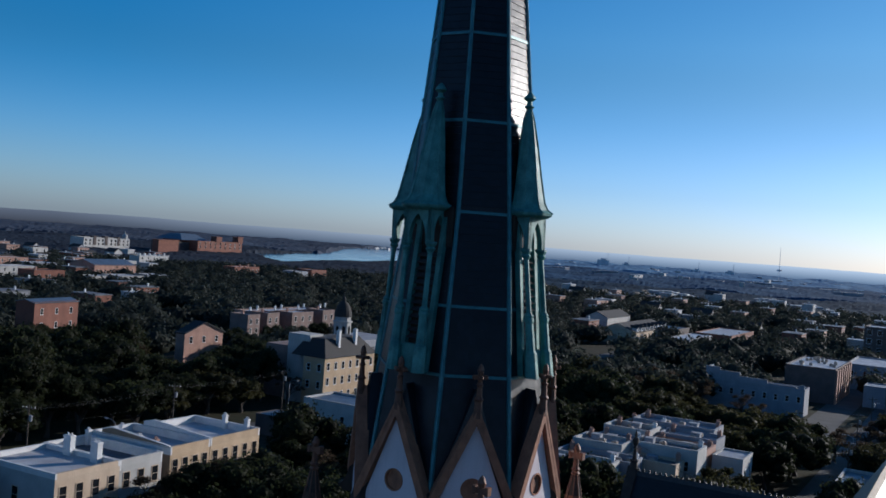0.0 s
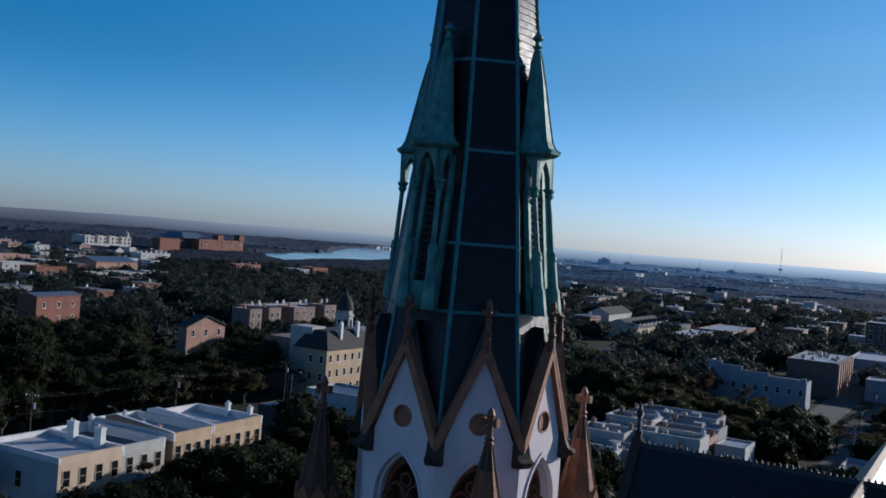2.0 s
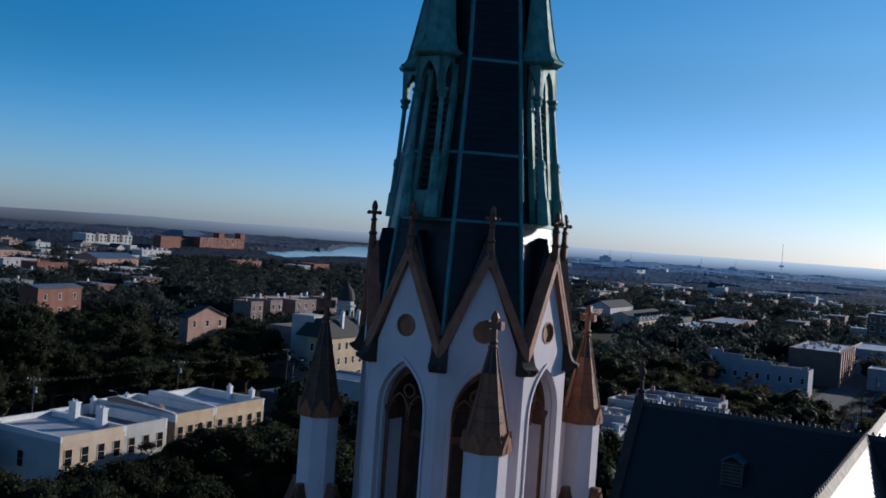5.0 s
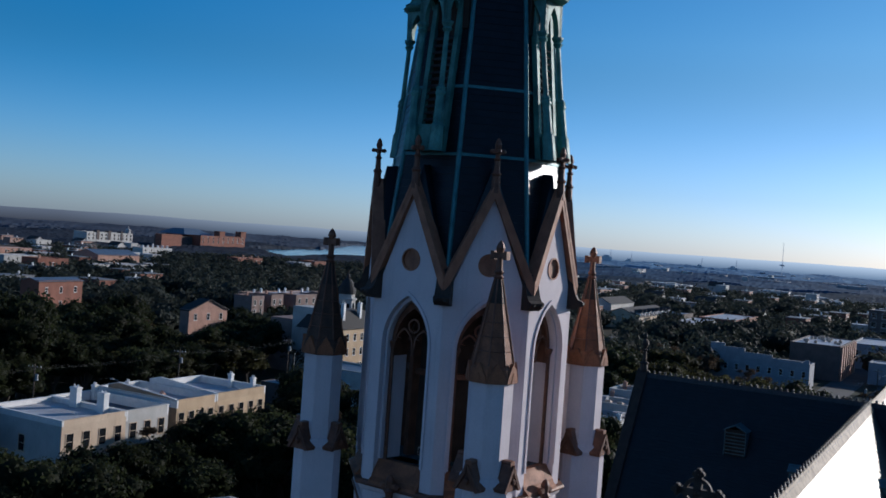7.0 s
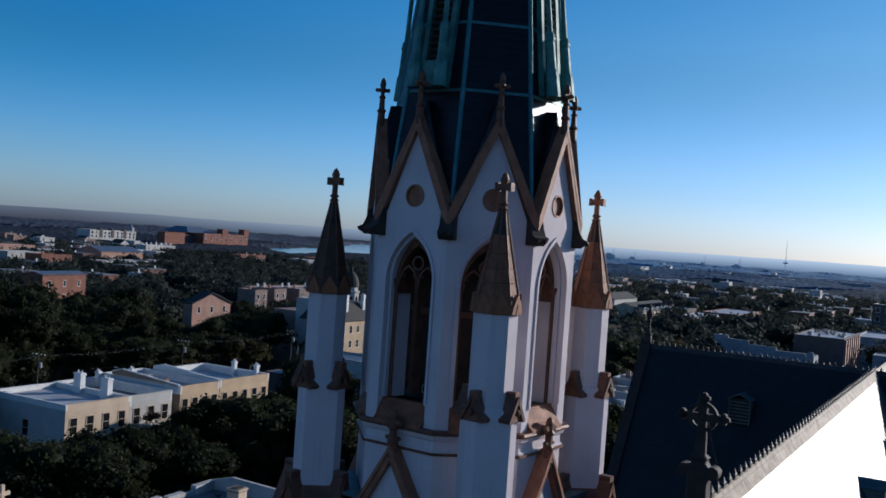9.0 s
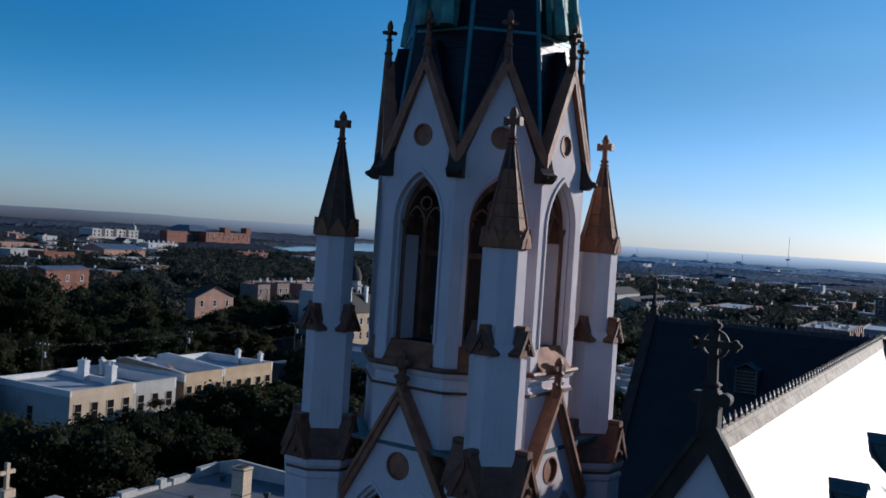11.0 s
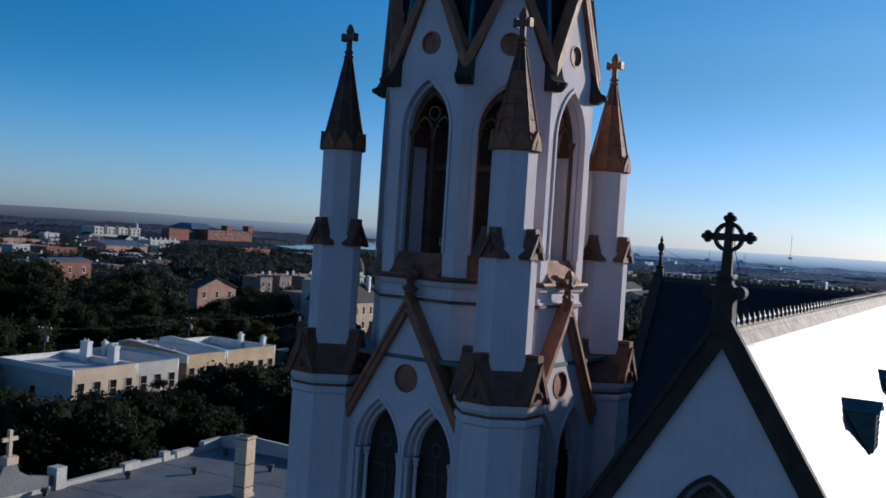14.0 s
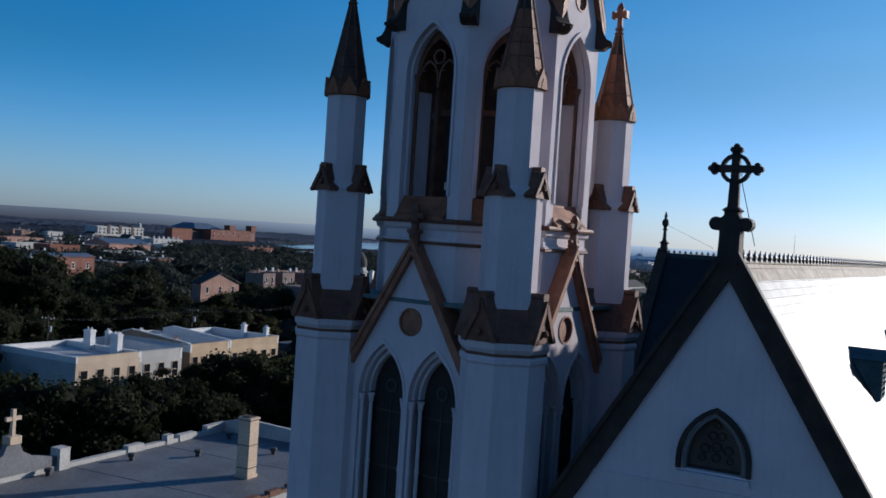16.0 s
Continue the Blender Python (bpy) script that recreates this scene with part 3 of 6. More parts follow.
shaft_bm = loft(bmesh.new(), [mixed(c, d, z) for c, d, z in (
    (1.24, 1.22, 0), (1.24, 1.22, 27.72), (1.30, 1.28, 27.80), (1.30, 1.28, 27.92), (1.25, 1.23, 27.98), (1.25, 1.23, 28.10), (1.34, 1.32, 28.22), (1.36, 1.34, 28.42))])
pin_base = mesh_of("corner_pinnacle", shaft_bm, STUCCO)
pin_slope = mesh_of("weathering", loft(bmesh.new(), [mixed(c, d, z) for c, d, z in ((1.36, 1.34, 28.42), (1.40, 1.37, 28.46), (1.0, 0.88, 29.22), (0.93, 0.80, 29.40))]), BROWN)
pin_mid = mesh_of("lower_shaft", loft(bmesh.new(), [mixed(c, d, z) for c, d, z in ((0.95, 0.80, 29.3), (0.95, 0.80, 32.85), (0.68, 0.72, 33.15))]), STUCCO)
pin_top = mesh_of("upper_shaft", turned([(0.66, 32.8), (0.66, 36.12)]), STUCCO)
pin_groove = mesh_of("band_line", loft(bmesh.new(), [mixed(c, d, z) for c, d, z in ((1.245, 1.225, 27.99), (1.27, 1.25, 28.0), (1.27, 1.25, 28.08), (1.245, 1.225, 28.09))]), BROWN)


def gablet(hw, z0, z1, d0, d1):
    """A small roofed gable that caps a buttress face: flared feet, a sharp ridge, an inset front."""
    b = bmesh.new()
    zz = lambda f: z0 + (z1 - z0) * f
    side = [(hw, z0), (hw * 1.05, zz(0.10)), (hw * 0.66, zz(0.30)), (hw * 0.42, zz(0.60)), (hw * 0.24, zz(0.88)), (hw * 0.28, zz(0.93)), (hw * 0.22, z1)]
    out = [(-u, z) for u, z in side] + side[::-1]
    plate(b, out, d0, d1)
    for s in (-1, 1):
        plate(b, [(s * hw * 1.04, z0 + 0.02), (s * 0.02, zz(0.86)), (s * 0.02, zz(0.62)), (s * hw * 0.8, z0 - 0.02)], d1 - 0.02, d1 + 0.07)
    ball(b, (0, -(d1 + 0.06), z0 + 0.30), 0.09, (1, 1, 1.5), 1)
    return b


pin_gab1 = mesh_of("gablet", gablet(0.46, 32.78, 33.72, 0.45, 1.00), BROWN)
pin_gab2 = mesh_of("lower_gablet", gablet(0.60, 28.42, 29.92, 0.70, 1.40), BROWN)
cone = [(0.74, 36.08), (0.77, 36.12), (0.72, 36.52), (0.63, 36.62), (0.36, 38.0), (0.25, 38.56), (0.11, 39.30)]
pin_cap = mesh_of("spirelet", turned(cone), COPPER)
bm = bmesh.new()
for k in range(8):
    o = [octagon(r + 0.012, z)[k] for r, z in cone[3:]]
    for a, b in zip(o, o[1:]):
        tube(bm, a, b, 0.028, 0.022, 6)
for z, r in ((37.05, 0.548), (37.5, 0.459), (37.95, 0.372)):
    turned([(r + 0.005, z - 0.012), (r + 0.022, z), (r, z + 0.014)], bm=bm)
pin_cap_dark = mesh_of("spirelet", turned(cone), COPPER_DARK)
pin_seam = mesh_of("spirelet_seam", bm, BROWN)
pin_tip = mesh_of("dark_tip", turned([(0.262, 38.54), (0.12, 39.30), (0.12, 39.33)]), DARKSTONE)
bm = plate(bmesh.new(), [(-0.30, 36.10), (0.30, 36.10), (0.26, 36.3), (0.0, 36.72), (-0.26, 36.3)], 0.66, 0.785)
plate(bm, [(-0.09, 36.10), (0.09, 36.10), (0.0, 36.42)], 0.785, 0.80)
pin_frill = mesh_of("eave_gablet", bm, COPPER)
bm = turned([(0.10, 39.28), (0.17, 39.36), (0.10, 39.44), (0.16, 39.52), (0.10, 39.6), (0.095, 39.98)])
box(bm, -0.25, -0.09, 39.95, 0.25, 0.09, 40.14)
for s in (-1, 1):
    box(bm, s * 0.24 - 0.06, -0.11, 39.91, s * 0.24 + 0.06, 0.11, 40.18)
turned([(0.095, 40.1), (0.14, 40.28), (0.08, 40.44), (0.01, 40.52)], bm=bm)
pin_cross = mesh_of("cross", bm, BROWN)
for x, y in ((3.54, -3.56), (-3.54, -3.56), (3.05, 3.86), (-3.5, 3.7)):
    pin = part("corner_pinnacle", pin_base, STUCCO, tower, "white octagonal corner pinnacle with a brown copper spirelet", m=Matrix.Translation((x, y, 0)))
    for nm, me, lb in (("weathering", pin_slope, "brown sloping weathering"), ("lower_shaft", pin_mid, ""), ("upper_shaft", pin_top, ""), ("band_line", pin_groove, ""), ("spirelet", pin_cap_dark if x < -3.52 and y < 0 else pin_cap, "dark copper spirelet" if x < -3.52 and y < 0 else "brown copper spirelet"),
                       ("spirelet_seam", pin_seam, ""), ("dark_tip", pin_tip, ""), ("cross", pin_cross, "brown metal cross")):
        part(nm, me, None, pin, lb)
    for k in range(8):
        part("eave_gablet", pin_frill, None, pin, m=Rz(45 * k))
    for k in range(4):
        part("gablet", pin_gab1, None, pin, m=Rz(90 * k))
        part("lower_gablet", pin_gab2, None, pin, m=Rz(90 * k))


# ---- nave and transept ----
SLOPE, RIDGE_Z = 1.57, 31.17
church = thing("church_nave", "white stuccoed church nave with steep slate roofs and dark copings", "church", (10.25, -2.90, 0), 6.0)
NHW, TY, TX = 9.2, 45.4, -15.8     # half width of the nave, the transept's ridge and its gable end
zn = lambda x: RIDGE_Z - SLOPE * abs(x)
# front gable wall, a little higher than the roof
GABLE_Z, GSLOPE = 31.36, 1.62
zg = lambda x: GABLE_Z - GSLOPE * abs(x)
win = arch(-0.10, 25.46, 25.75, 0.82, 1.30, 9)
bm = plate(bmesh.new(), [(-5.3, 0), (NHW, 0), (NHW, zg(NHW) - 0.4), (0, GABLE_Z - 0.40), (-5.3, zg(5.3) - 0.4)], -0.55, 0.0, holes=[win])
front = part("gable_wall", bm, STUCCO, church)
for s, w, back, more in ((-1, 5.55, -0.34, 0.0), (1, NHW + 0.2, -0.02, 0.16)):
    bm = bmesh.new()
    top, foot = GABLE_Z + 0.50, zg(w) + 0.50 + more
    plate(bm, [(0, top), (0, top - 1.06), (s * w, foot - 1.22 - more), (s * w, foot)], back + 0.04, 0.16)
    plate(bm, [(0, top + 0.05), (0, top - 0.20), (s * w, foot - 0.20), (s * w, foot + 0.05)], back, 0.26)
    part("coping", bm, DARKSTONE, front, "dark weathered stone coping")
hood_o, hood_i = arch(-0.10, 25.46, 25.75, 1.03, 1.50, 9), arch(-0.10, 25.46, 25.75, 0.90, 1.36, 9)
hood_bm = band(bmesh.new(), hood_i, hood_o, 0.0, 0.12)
bmesh.ops.remove_doubles(hood_bm, verts=hood_bm.verts, dist=0.0005)
part("hood_mould", hood_bm, DARKSTONE, front, "grey hood mould")
part("window_frame", band(bmesh.new(), arch(-0.10, 25.46, 25.75, 0.76, 1.22, 9), arch(-0.10, 25.46, 25.75, 0.86, 1.33, 9), -0.2, 0.05), R_FRAME, front, "weathered grey window frame")
part("window_pane", plate(bmesh.new(), arch(-0.10, 25.44, 25.75, 0.86, 1.32, 9), -0.34, -0.26), POLE, front, "dark pointed window")
bm = bmesh.new()
for cu, cz, r in ((-0.10, 26.12, 0.15), (-0.42, 26.05, 0.14), (0.22, 26.05, 0.14), (0.02, 26.42, 0.13), (-0.22, 26.42, 0.13), (-0.10, 25.82, 0.13), (-0.48, 25.78, 0.11), (0.28, 25.78, 0.11), (-0.10, 26.72, 0.10)):
    a, c = disc(cu, cz, r - 0.04, 12), disc(cu, cz, r, 12)
    band(bm, a + a[:1], c + c[:1], -0.28, -0.2)
plate(bm, [(-0.92, 25.46), (0.72, 25.46), (0.72, 25.54), (-0.92, 25.54)], -0.28, -0.2)
part("window_tracery", bm, DARKSTONE, front, "dark leaf-shaped tracery")
part("window_sill", plate(bmesh.new(), [(-1.15, 25.22), (0.95, 25.22), (0.90, 25.40), (-1.10, 25.40)], 0.0, 0.18), STUCCO, front)
part("string_course", plate(bmesh.new(), [(-3.7, 24.86), (3.7, 24.86), (3.7, 24.98), (-3.7, 24.98)], 0.0, 0.07), STUCCO, front)
# cross on the gable
cross = part("gable_cross", bmesh.new(), DARKSTONE, front, "dark stone wheel cross on a scrolled base", m=Matrix.Translation((-0.05, 0.05, 0)))
bm = loft(bmesh.new(), [squarish(hx, -hy, hy, 0.04, z) for hx, hy, z in ((0.30, 0.30, 31.2), (0.28, 0.28, 31.9), (0.29, 0.26, 32.2), (0.28, 0.25, 32.45), (0.20, 0.2, 32.55), (0.20, 0.2, 32.62), (0.26, 0.24, 32.68), (0.15, 0.13, 32.78), (0.13, 0.11, 33.5))])
for s in (-1, 1):
    tube(bm, (s * 0.40, -0.2, 32.30), (s * 0.40, 0.2, 32.30), 0.19, n=14)
box(bm, -0.11, -0.09, 33.4, 0.11, 0.09, 34.30)
box(bm, -0.58, -0.09, 33.72, 0.58, 0.09, 33.92)
ri, ro = disc(0, 33.82, 0.31, 24), disc(0, 33.82, 0.42, 24)
band(bm, ri + ri[:1], ro + ro[:1], -0.07, 0.07)
for cx, cz in ((-0.58, 33.82), (0.58, 33.82), (0, 34.34)):
    for dx, dz in ((0, 0.09), (0, -0.09), (0.09, 0), (-0.09, 0)):
        tube(bm, (cx + dx, -0.09, cz + dz), (cx + dx, 0.09, cz + dz), 0.085, n=8)
ball(bm, (0, -0.1, 33.82), 0.09, (1, 0.7, 1), 1)
bmesh.ops.recalc_face_normals(bm, faces=bm.faces)
bm.to_mesh(cross.data)
bm.free()
bm = tube(bmesh.new(), (0.12, 0.2, 33.4), (0.38, 1.0, 31.75), 0.012, n=5)
tube(bm, (0.02, 0.12, 34.2), (0.12, 0.2, 33.4), 0.012, n=5)
part("earth_wire", bm, LEAD, front)

# walls below the roofs
bm = box(bmesh.new(), -NHW + 0.2, 0.4, 0, NHW - 0.2, 75, zn(NHW) - 0.1)
box(bm, TX, TY - 8.6, 0, -TX, TY + 8.6, zn(8.6) - 0.1)
box(bm, -NHW - 5, 14, 0, -NHW, TY - 9, 13)
part("side_wall", bm, STUCCO, church)
bm = plate(bmesh.new(), [(-8.8, 0), (8.8, 0), (8.8, zn(8.8) - 0.3), (0, RIDGE_Z - 0.3), (-8.8, zn(8.8) - 0.3)], 0, 0.5)
tgable = mesh_of("transept_gable", bm, STUCCO)
bm = bmesh.new()
for s in (-1, 1):
    plate(bm, [(0, RIDGE_Z + 0.4), (0, RIDGE_Z - 0.5), (s * 9.0, zn(9.0) - 0.5), (s * 9.0, zn(9.0) + 0.4)], -0.1, 0.66)
tcope = mesh_of("coping", bm, DARKSTONE)
bm = turned([(0.30, 31.4), (0.24, 31.9), (0.34, 32.0), (0.15, 32.15), (0.10, 32.9), (0.20, 33.0), (0.09, 33.1), (0.24, 33.4), (0.22, 33.65), (0.08, 33.85), (0.12, 34.0), (0.02, 34.35)])
tfin = mesh_of("finial", bm, DARKSTONE)
for s in (-1, 1):
    g = part("transept_gable", tgable, STUCCO, church, m=Matrix.Translation((s * -TX, TY, 0)) @ Rz(90 * s))
    part("coping", tcope, DARKSTONE, g, "dark weathered stone coping")
    part("finial", tfin, DARKSTONE, g, "tall stone finial", m=Matrix.Translation((0, -0.2, 0)))
    bm = tube(bmesh.new(), (0, -0.2, 33.4), (0, 3.5, 31.8), 0.012, n=5)
    part("earth_wire", bm, LEAD, g)


def roof_slab(bm, pts, thick=0.12):
    """A roof plane from its corner points, thickened downwards."""
    pts = [Vector(p) for p in pts]
    n = (pts[1] - pts[0]).cross(pts[2] - pts[0]).normalized()
    n = n if n.z > 0 else -n
    loft(bm, [[p - n * thick for p in pts], pts])
    return bm


def slate_field(name, o, across, down, normal, u0, u1, length, wide, tall, keep, mat, parent, seed, skip=None):
    """Courses of overlapping slates over one roof plane, joined; each has its own lower edge."""
    rng = np.random.default_rng(seed)
    o, U, D, N = (np.array(v, float) for v in (o, across, down, normal))
    rows = int(length / tall)
    us = np.arange(u0, u1, wide)
    uu, ss = np.meshgrid(us, np.arange(rows) * tall)
    uu = uu + (np.arange(rows)[:, None] % 2) * wide * 0.5
    uu, ss = uu.ravel(), ss.ravel()
    ok = keep(uu + wide / 2, ss + tall / 2)
    if skip is not None:
        ok &= ~skip(uu + wide / 2, ss + tall / 2)
    uu, ss = uu[ok], ss[ok]
    k = len(uu)
    lift = 0.016 + 0.012 * rng.random(k)
    g = wide * (0.47 + 0.02 * rng.random(k))
    c = uu + wide / 2
    low = tall * (1.02 + 0.04 * rng.random(k))
    def P(u, s, h):
        return o + u[:, None] * U + s[:, None] * D + h[:, None] * N
    zero = np.full(k, 0.004)
    v = np.stack([P(c - g, ss, zero), P(c + g, ss, zero), P(c + g, ss + low, lift), P(c - g, ss + low, lift), P(c + g, ss + low, zero), P(c - g, ss + low, zero)], 1).reshape(-1, 3)
    i = np.arange(k)[:, None] * 6
    f = np.concatenate([i + [0, 1, 2, 3], i + [3, 2, 4, 5]])
    me = bpy.data.meshes.new(name)
    me.from_pydata(v.tolist(), [], f.tolist())
    me.materials.append(mat)
    return tagged(part(name, me, mat, parent), "", kind="stuff")


cs = 1 / math.sqrt(1 + SLOPE * SLOPE)
down_x = lambda s: (s * cs, 0, -SLOPE * cs)
norm_x = lambda s: (s * SLOPE * cs, 0, cs)
LEN = NHW * 1.03 / cs
bm = bmesh.new()
for s in (-1, 1):
    roof_slab(bm, [(0, 0.3, RIDGE_Z), (s * (NHW + 0.3), 0.3, zn(NHW + 0.3)), (s * (NHW + 0.3), TY - NHW - 0.3, zn(NHW + 0.3)), (0, TY, RIDGE_Z)])
    roof_slab(bm, [(0, TY, RIDGE_Z), (s * (NHW + 0.3), TY + NHW + 0.3, zn(NHW + 0.3)), (s * (NHW + 0.3), 75, zn(NHW + 0.3)), (0, 75, RIDGE_Z)])
nave_roof = part("nave_roof", bm, NAVE_SLATE, church, "steep dark slate roof")
bm = bmesh.new()
for s in (-1, 1):
    for e in (-1, 1):
        roof_slab(bm, [(0, TY, RIDGE_Z), (e * TX, TY, RIDGE_Z), (e * TX, TY + s * 9, zn(9)), (math.copysign(9, e * TX), TY + s * 9, zn(9))])
trans_roof = part("transept_roof", bm, NAVE_SLATE, church, "steep dark slate roof")
for s in (1, -1):
    slate_field("slating", (0, 0, RIDGE_Z), (0, 1, 0), down_x(s), norm_x(s), 0.3, TY, LEN, 0.34, 0.27,
                lambda u, q: (TY - u) > q * cs + 0.1, NAVE_SLATE, nave_roof, 5 + s)
slate_field("slating", (0, TY, RIDGE_Z), (1, 0, 0), (0, -cs, -SLOPE * cs), (0, -SLOPE * cs, cs), TX + 0.1, -TX, 9 / cs, 0.34, 0.27,
            lambda u, q: np.abs(u) > q * cs + 0.1, NAVE_SLATE, trans_roof, 11)
# ridge rolls with a row of small spikes
bm = bmesh.new()
for s in (-1, 1):
    roof_slab(bm, [(0, 0.3, RIDGE_Z + 0.09), (s * 0.30, 0.3, RIDGE_Z - 0.40), (s * 0.30, 75, RIDGE_Z - 0.40), (0, 75, RIDGE_Z + 0.09)], 0.03)
tube(bm, (0, 0.3, RIDGE_Z + 0.10), (0, 75, RIDGE_Z + 0.10), 0.05, n=8)
part("ridge_cap", bm, RIDGE_TAN, nave_roof, "tan metal ridge cap")
bm = bmesh.new()
for s in (-1, 1):
    roof_slab(bm, [(TX, TY, RIDGE_Z + 0.09), (TX, TY + s * 0.19, RIDGE_Z - 0.22), (-TX, TY + s * 0.19, RIDGE_Z - 0.22), (-TX, TY, RIDGE_Z + 0.09)], 0.03)
part("ridge_cap", bm, LEAD, trans_roof, "dark metal ridge cap")
bm = loft(bmesh.new(), [[Vector((x, y, z)) for x, y in ((-r, -w), (r, -w), (r, w), (-r, w))] for r, w, z in ((0.03, 0.09, 0), (0.025, 0.045, 0.10), (0.03, 0.08, 0.19), (0.018, 0.03, 0.28), (0.004, 0.006, 0.42))])
dark_spike = mesh_of("ridge_spike", bm, LEAD)
for k in range(62):
    part("ridge_spike", dark_spike, LEAD, nave_roof, m=Matrix.Translation((0, 0.7 + 0.73 * k, RIDGE_Z + 0.11)) @ Matrix.Diagonal((2.0, 2.2, 0.85, 1.0)))
for k in range(75):
    if abs(TX + 0.2 + 0.42 * k) > 0.3:
        part("ridge_spike", dark_spike, LEAD, trans_roof, m=Matrix.Translation((TX + 0.2 + 0.42 * k, TY, RIDGE_Z + 0.10)) @ Rz(90) @ Matrix.Diagonal((1.4, 1.3, 0.6, 1.0)))


def roof_vent(parent, m):
    """A gabled louvred dormer vent: local x runs out of the roof, the top is level."""
    b = bmesh.new()
    pts = [(-0.05, 0.0), (1.30, 0.0), (1.30, -1.70), (1.05, -1.85)]
    body = part("dormer_vent", box(b, 1.08, -0.7, -1.8, 1.14, 0.7, 0.05), INNER, parent, "dark green louvred dormer vent", m=m)
    for y in (-0.75, 0.69):
        b = bmesh.new()
        loft(b, [[Vector((x, y, z)) for x, z in pts], [Vector((x, y + 0.06, z)) for x, z in pts]])
        part("cheek", b, SHEET, body)
    b = bmesh.new()
    for s in (-1, 1):
        roof_slab(b, [(-0.35, 0, 0.42), (1.45, 0, 0.42), (1.45, s * 0.85, -0.02), (-0.10, s * 0.85, -0.02)], 0.05)
    part("vent_roof", b, SHEET, body)
    for k in range(7):
        part("louvre", box(bmesh.new(), 1.16, -0.68, -1.66 + 0.24 * k, 1.30, 0.68, -1.60 + 0.24 * k), SHEET, body)


for x, y in ((1.95, 10.8), (1.95, 22.5), (4.2, 5.4), (4.2, 17.0), (1.95, 34.0)):
    for m in (Matrix.Translation((x, y, zn(x))), Matrix.Translation((-x, y, zn(x))) @ Rz(180)):
        roof_vent(nave_roof, m @ Matrix.Scale(0.82, 4))
for x, d in ((-8.2, 1.75),):
    roof_vent(trans_roof, Matrix.Translation((x, TY - d, zn(d))) @ Rz(-90))

# spire slates: joined courses on every face, single pieces where the sun strikes the side
def spire_plane(k, z0, z1):
    """Middle of one spire face at z0, and its directions across, down and out."""
    m3 = Rz(45 * k)
    a, b = (m3 @ Vector((0, -spire_r(z), z)) + Vector((*spire_c(z), 0)) for z in (z0, z1))
    U, D = m3 @ Vector((1, 0, 0)), (b - a).normalized()
    return a, U, D, D.cross(U).normalized()


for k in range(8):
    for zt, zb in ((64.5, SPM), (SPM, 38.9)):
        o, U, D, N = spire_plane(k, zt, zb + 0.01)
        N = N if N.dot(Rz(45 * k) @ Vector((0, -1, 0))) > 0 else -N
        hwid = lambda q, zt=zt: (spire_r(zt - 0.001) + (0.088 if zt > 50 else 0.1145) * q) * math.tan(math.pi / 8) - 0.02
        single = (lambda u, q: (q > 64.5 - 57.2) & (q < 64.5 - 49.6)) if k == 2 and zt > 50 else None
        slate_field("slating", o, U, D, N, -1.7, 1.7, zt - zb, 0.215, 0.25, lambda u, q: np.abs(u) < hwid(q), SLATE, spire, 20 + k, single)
bm = bmesh.new()
vs = [bm.verts.new(v) for v in ((-0.103, 0, 0.004), (0.103, 0, 0.004), (0.103, -0.26, 0.028), (-0.103, -0.26, 0.028), (0.103, -0.26, 0.004), (-0.103, -0.26, 0.004))]
bm.faces.new((vs[3], vs[2], vs[1], vs[0]))
bm.faces.new((vs[5], vs[4], vs[2], vs[3]))
piece = mesh_of("slate", bm, SLATE_PIECE)
rng = random.Random(3)
o, U, D, N = spire_plane(2, 57.1, SPM)
N = N if N.x > 0 else -N
for row in range(30):
    q = row * 0.25
    hw = spire_r(57.1 - q) * math.tan(math.pi / 8) - 0.03
    u = -1.5 + (row % 2) * 0.107
    while u < hw:
        if abs(u + 0.107) < hw:
            at = o + U * (u + 0.107) + D * q
            basis = Matrix((U, -D, N)).transposed().to_4x4()
            part("slate", piece, SLATE_PIECE, spire, m=Matrix.Translation(at) @ basis @ pose(0, 0, 0, rng.uniform(-1.2, 1.2), rng.uniform(-1.5, 1.5), 0))
        u += 0.215


# ---- ground, river, road ----
GROUND = material("grass_and_soil", (0.035, 0.042, 0.022), (0.055, 0.045, 0.032), 0.95, scale=0.03, fine=0.4, bump=0.0, spec=0.1)
# far land's base colour is paled to stand for haze
HAZED_MARSH = material("hazed_marsh_and_woods", (0.25, 0.26, 0.29), (0.18, 0.19, 0.215), 0.95, scale=0.004, fine=0.03, bump=0.0, stretch=(1, 1, 1), spec=0.1)
ASPHALT = material("asphalt", (0.06, 0.06, 0.062), (0.045, 0.045, 0.047), 0.85, scale=0.2, fine=6, bump=0.1)
WATER = material("river_water", (0.03, 0.06, 0.09), (0.03, 0.07, 0.10), 0.12, scale=0.02, fine=0.3, bump=0.05, spec=0.8)
bm = bmesh.new()
ring = lambda r, z: [Vector((r * math.cos(2 * math.pi * k / 96), r * math.sin(2 * math.pi * k / 96), z)) for k in range(96)]
c0 = [bm.verts.new(p) for p in ring(900, 0)]
c1 = [bm.verts.new(p) for p in ring(4700, 0)]
bm.faces.new(c0)
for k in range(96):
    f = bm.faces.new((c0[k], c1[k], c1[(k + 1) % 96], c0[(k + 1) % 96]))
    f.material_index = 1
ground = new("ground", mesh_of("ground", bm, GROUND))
ground.data.materials.append(HAZED_MARSH)
tagged(ground, "dark flat land with soil and grass under the trees", "ground", kind="structure")
NEAR_BANK = ((-46.2, 1515), (-44.3, 1300), (-42.4, 1400), (-40.4, 1505), (-38.1, 1595), (-36.0, 1650))
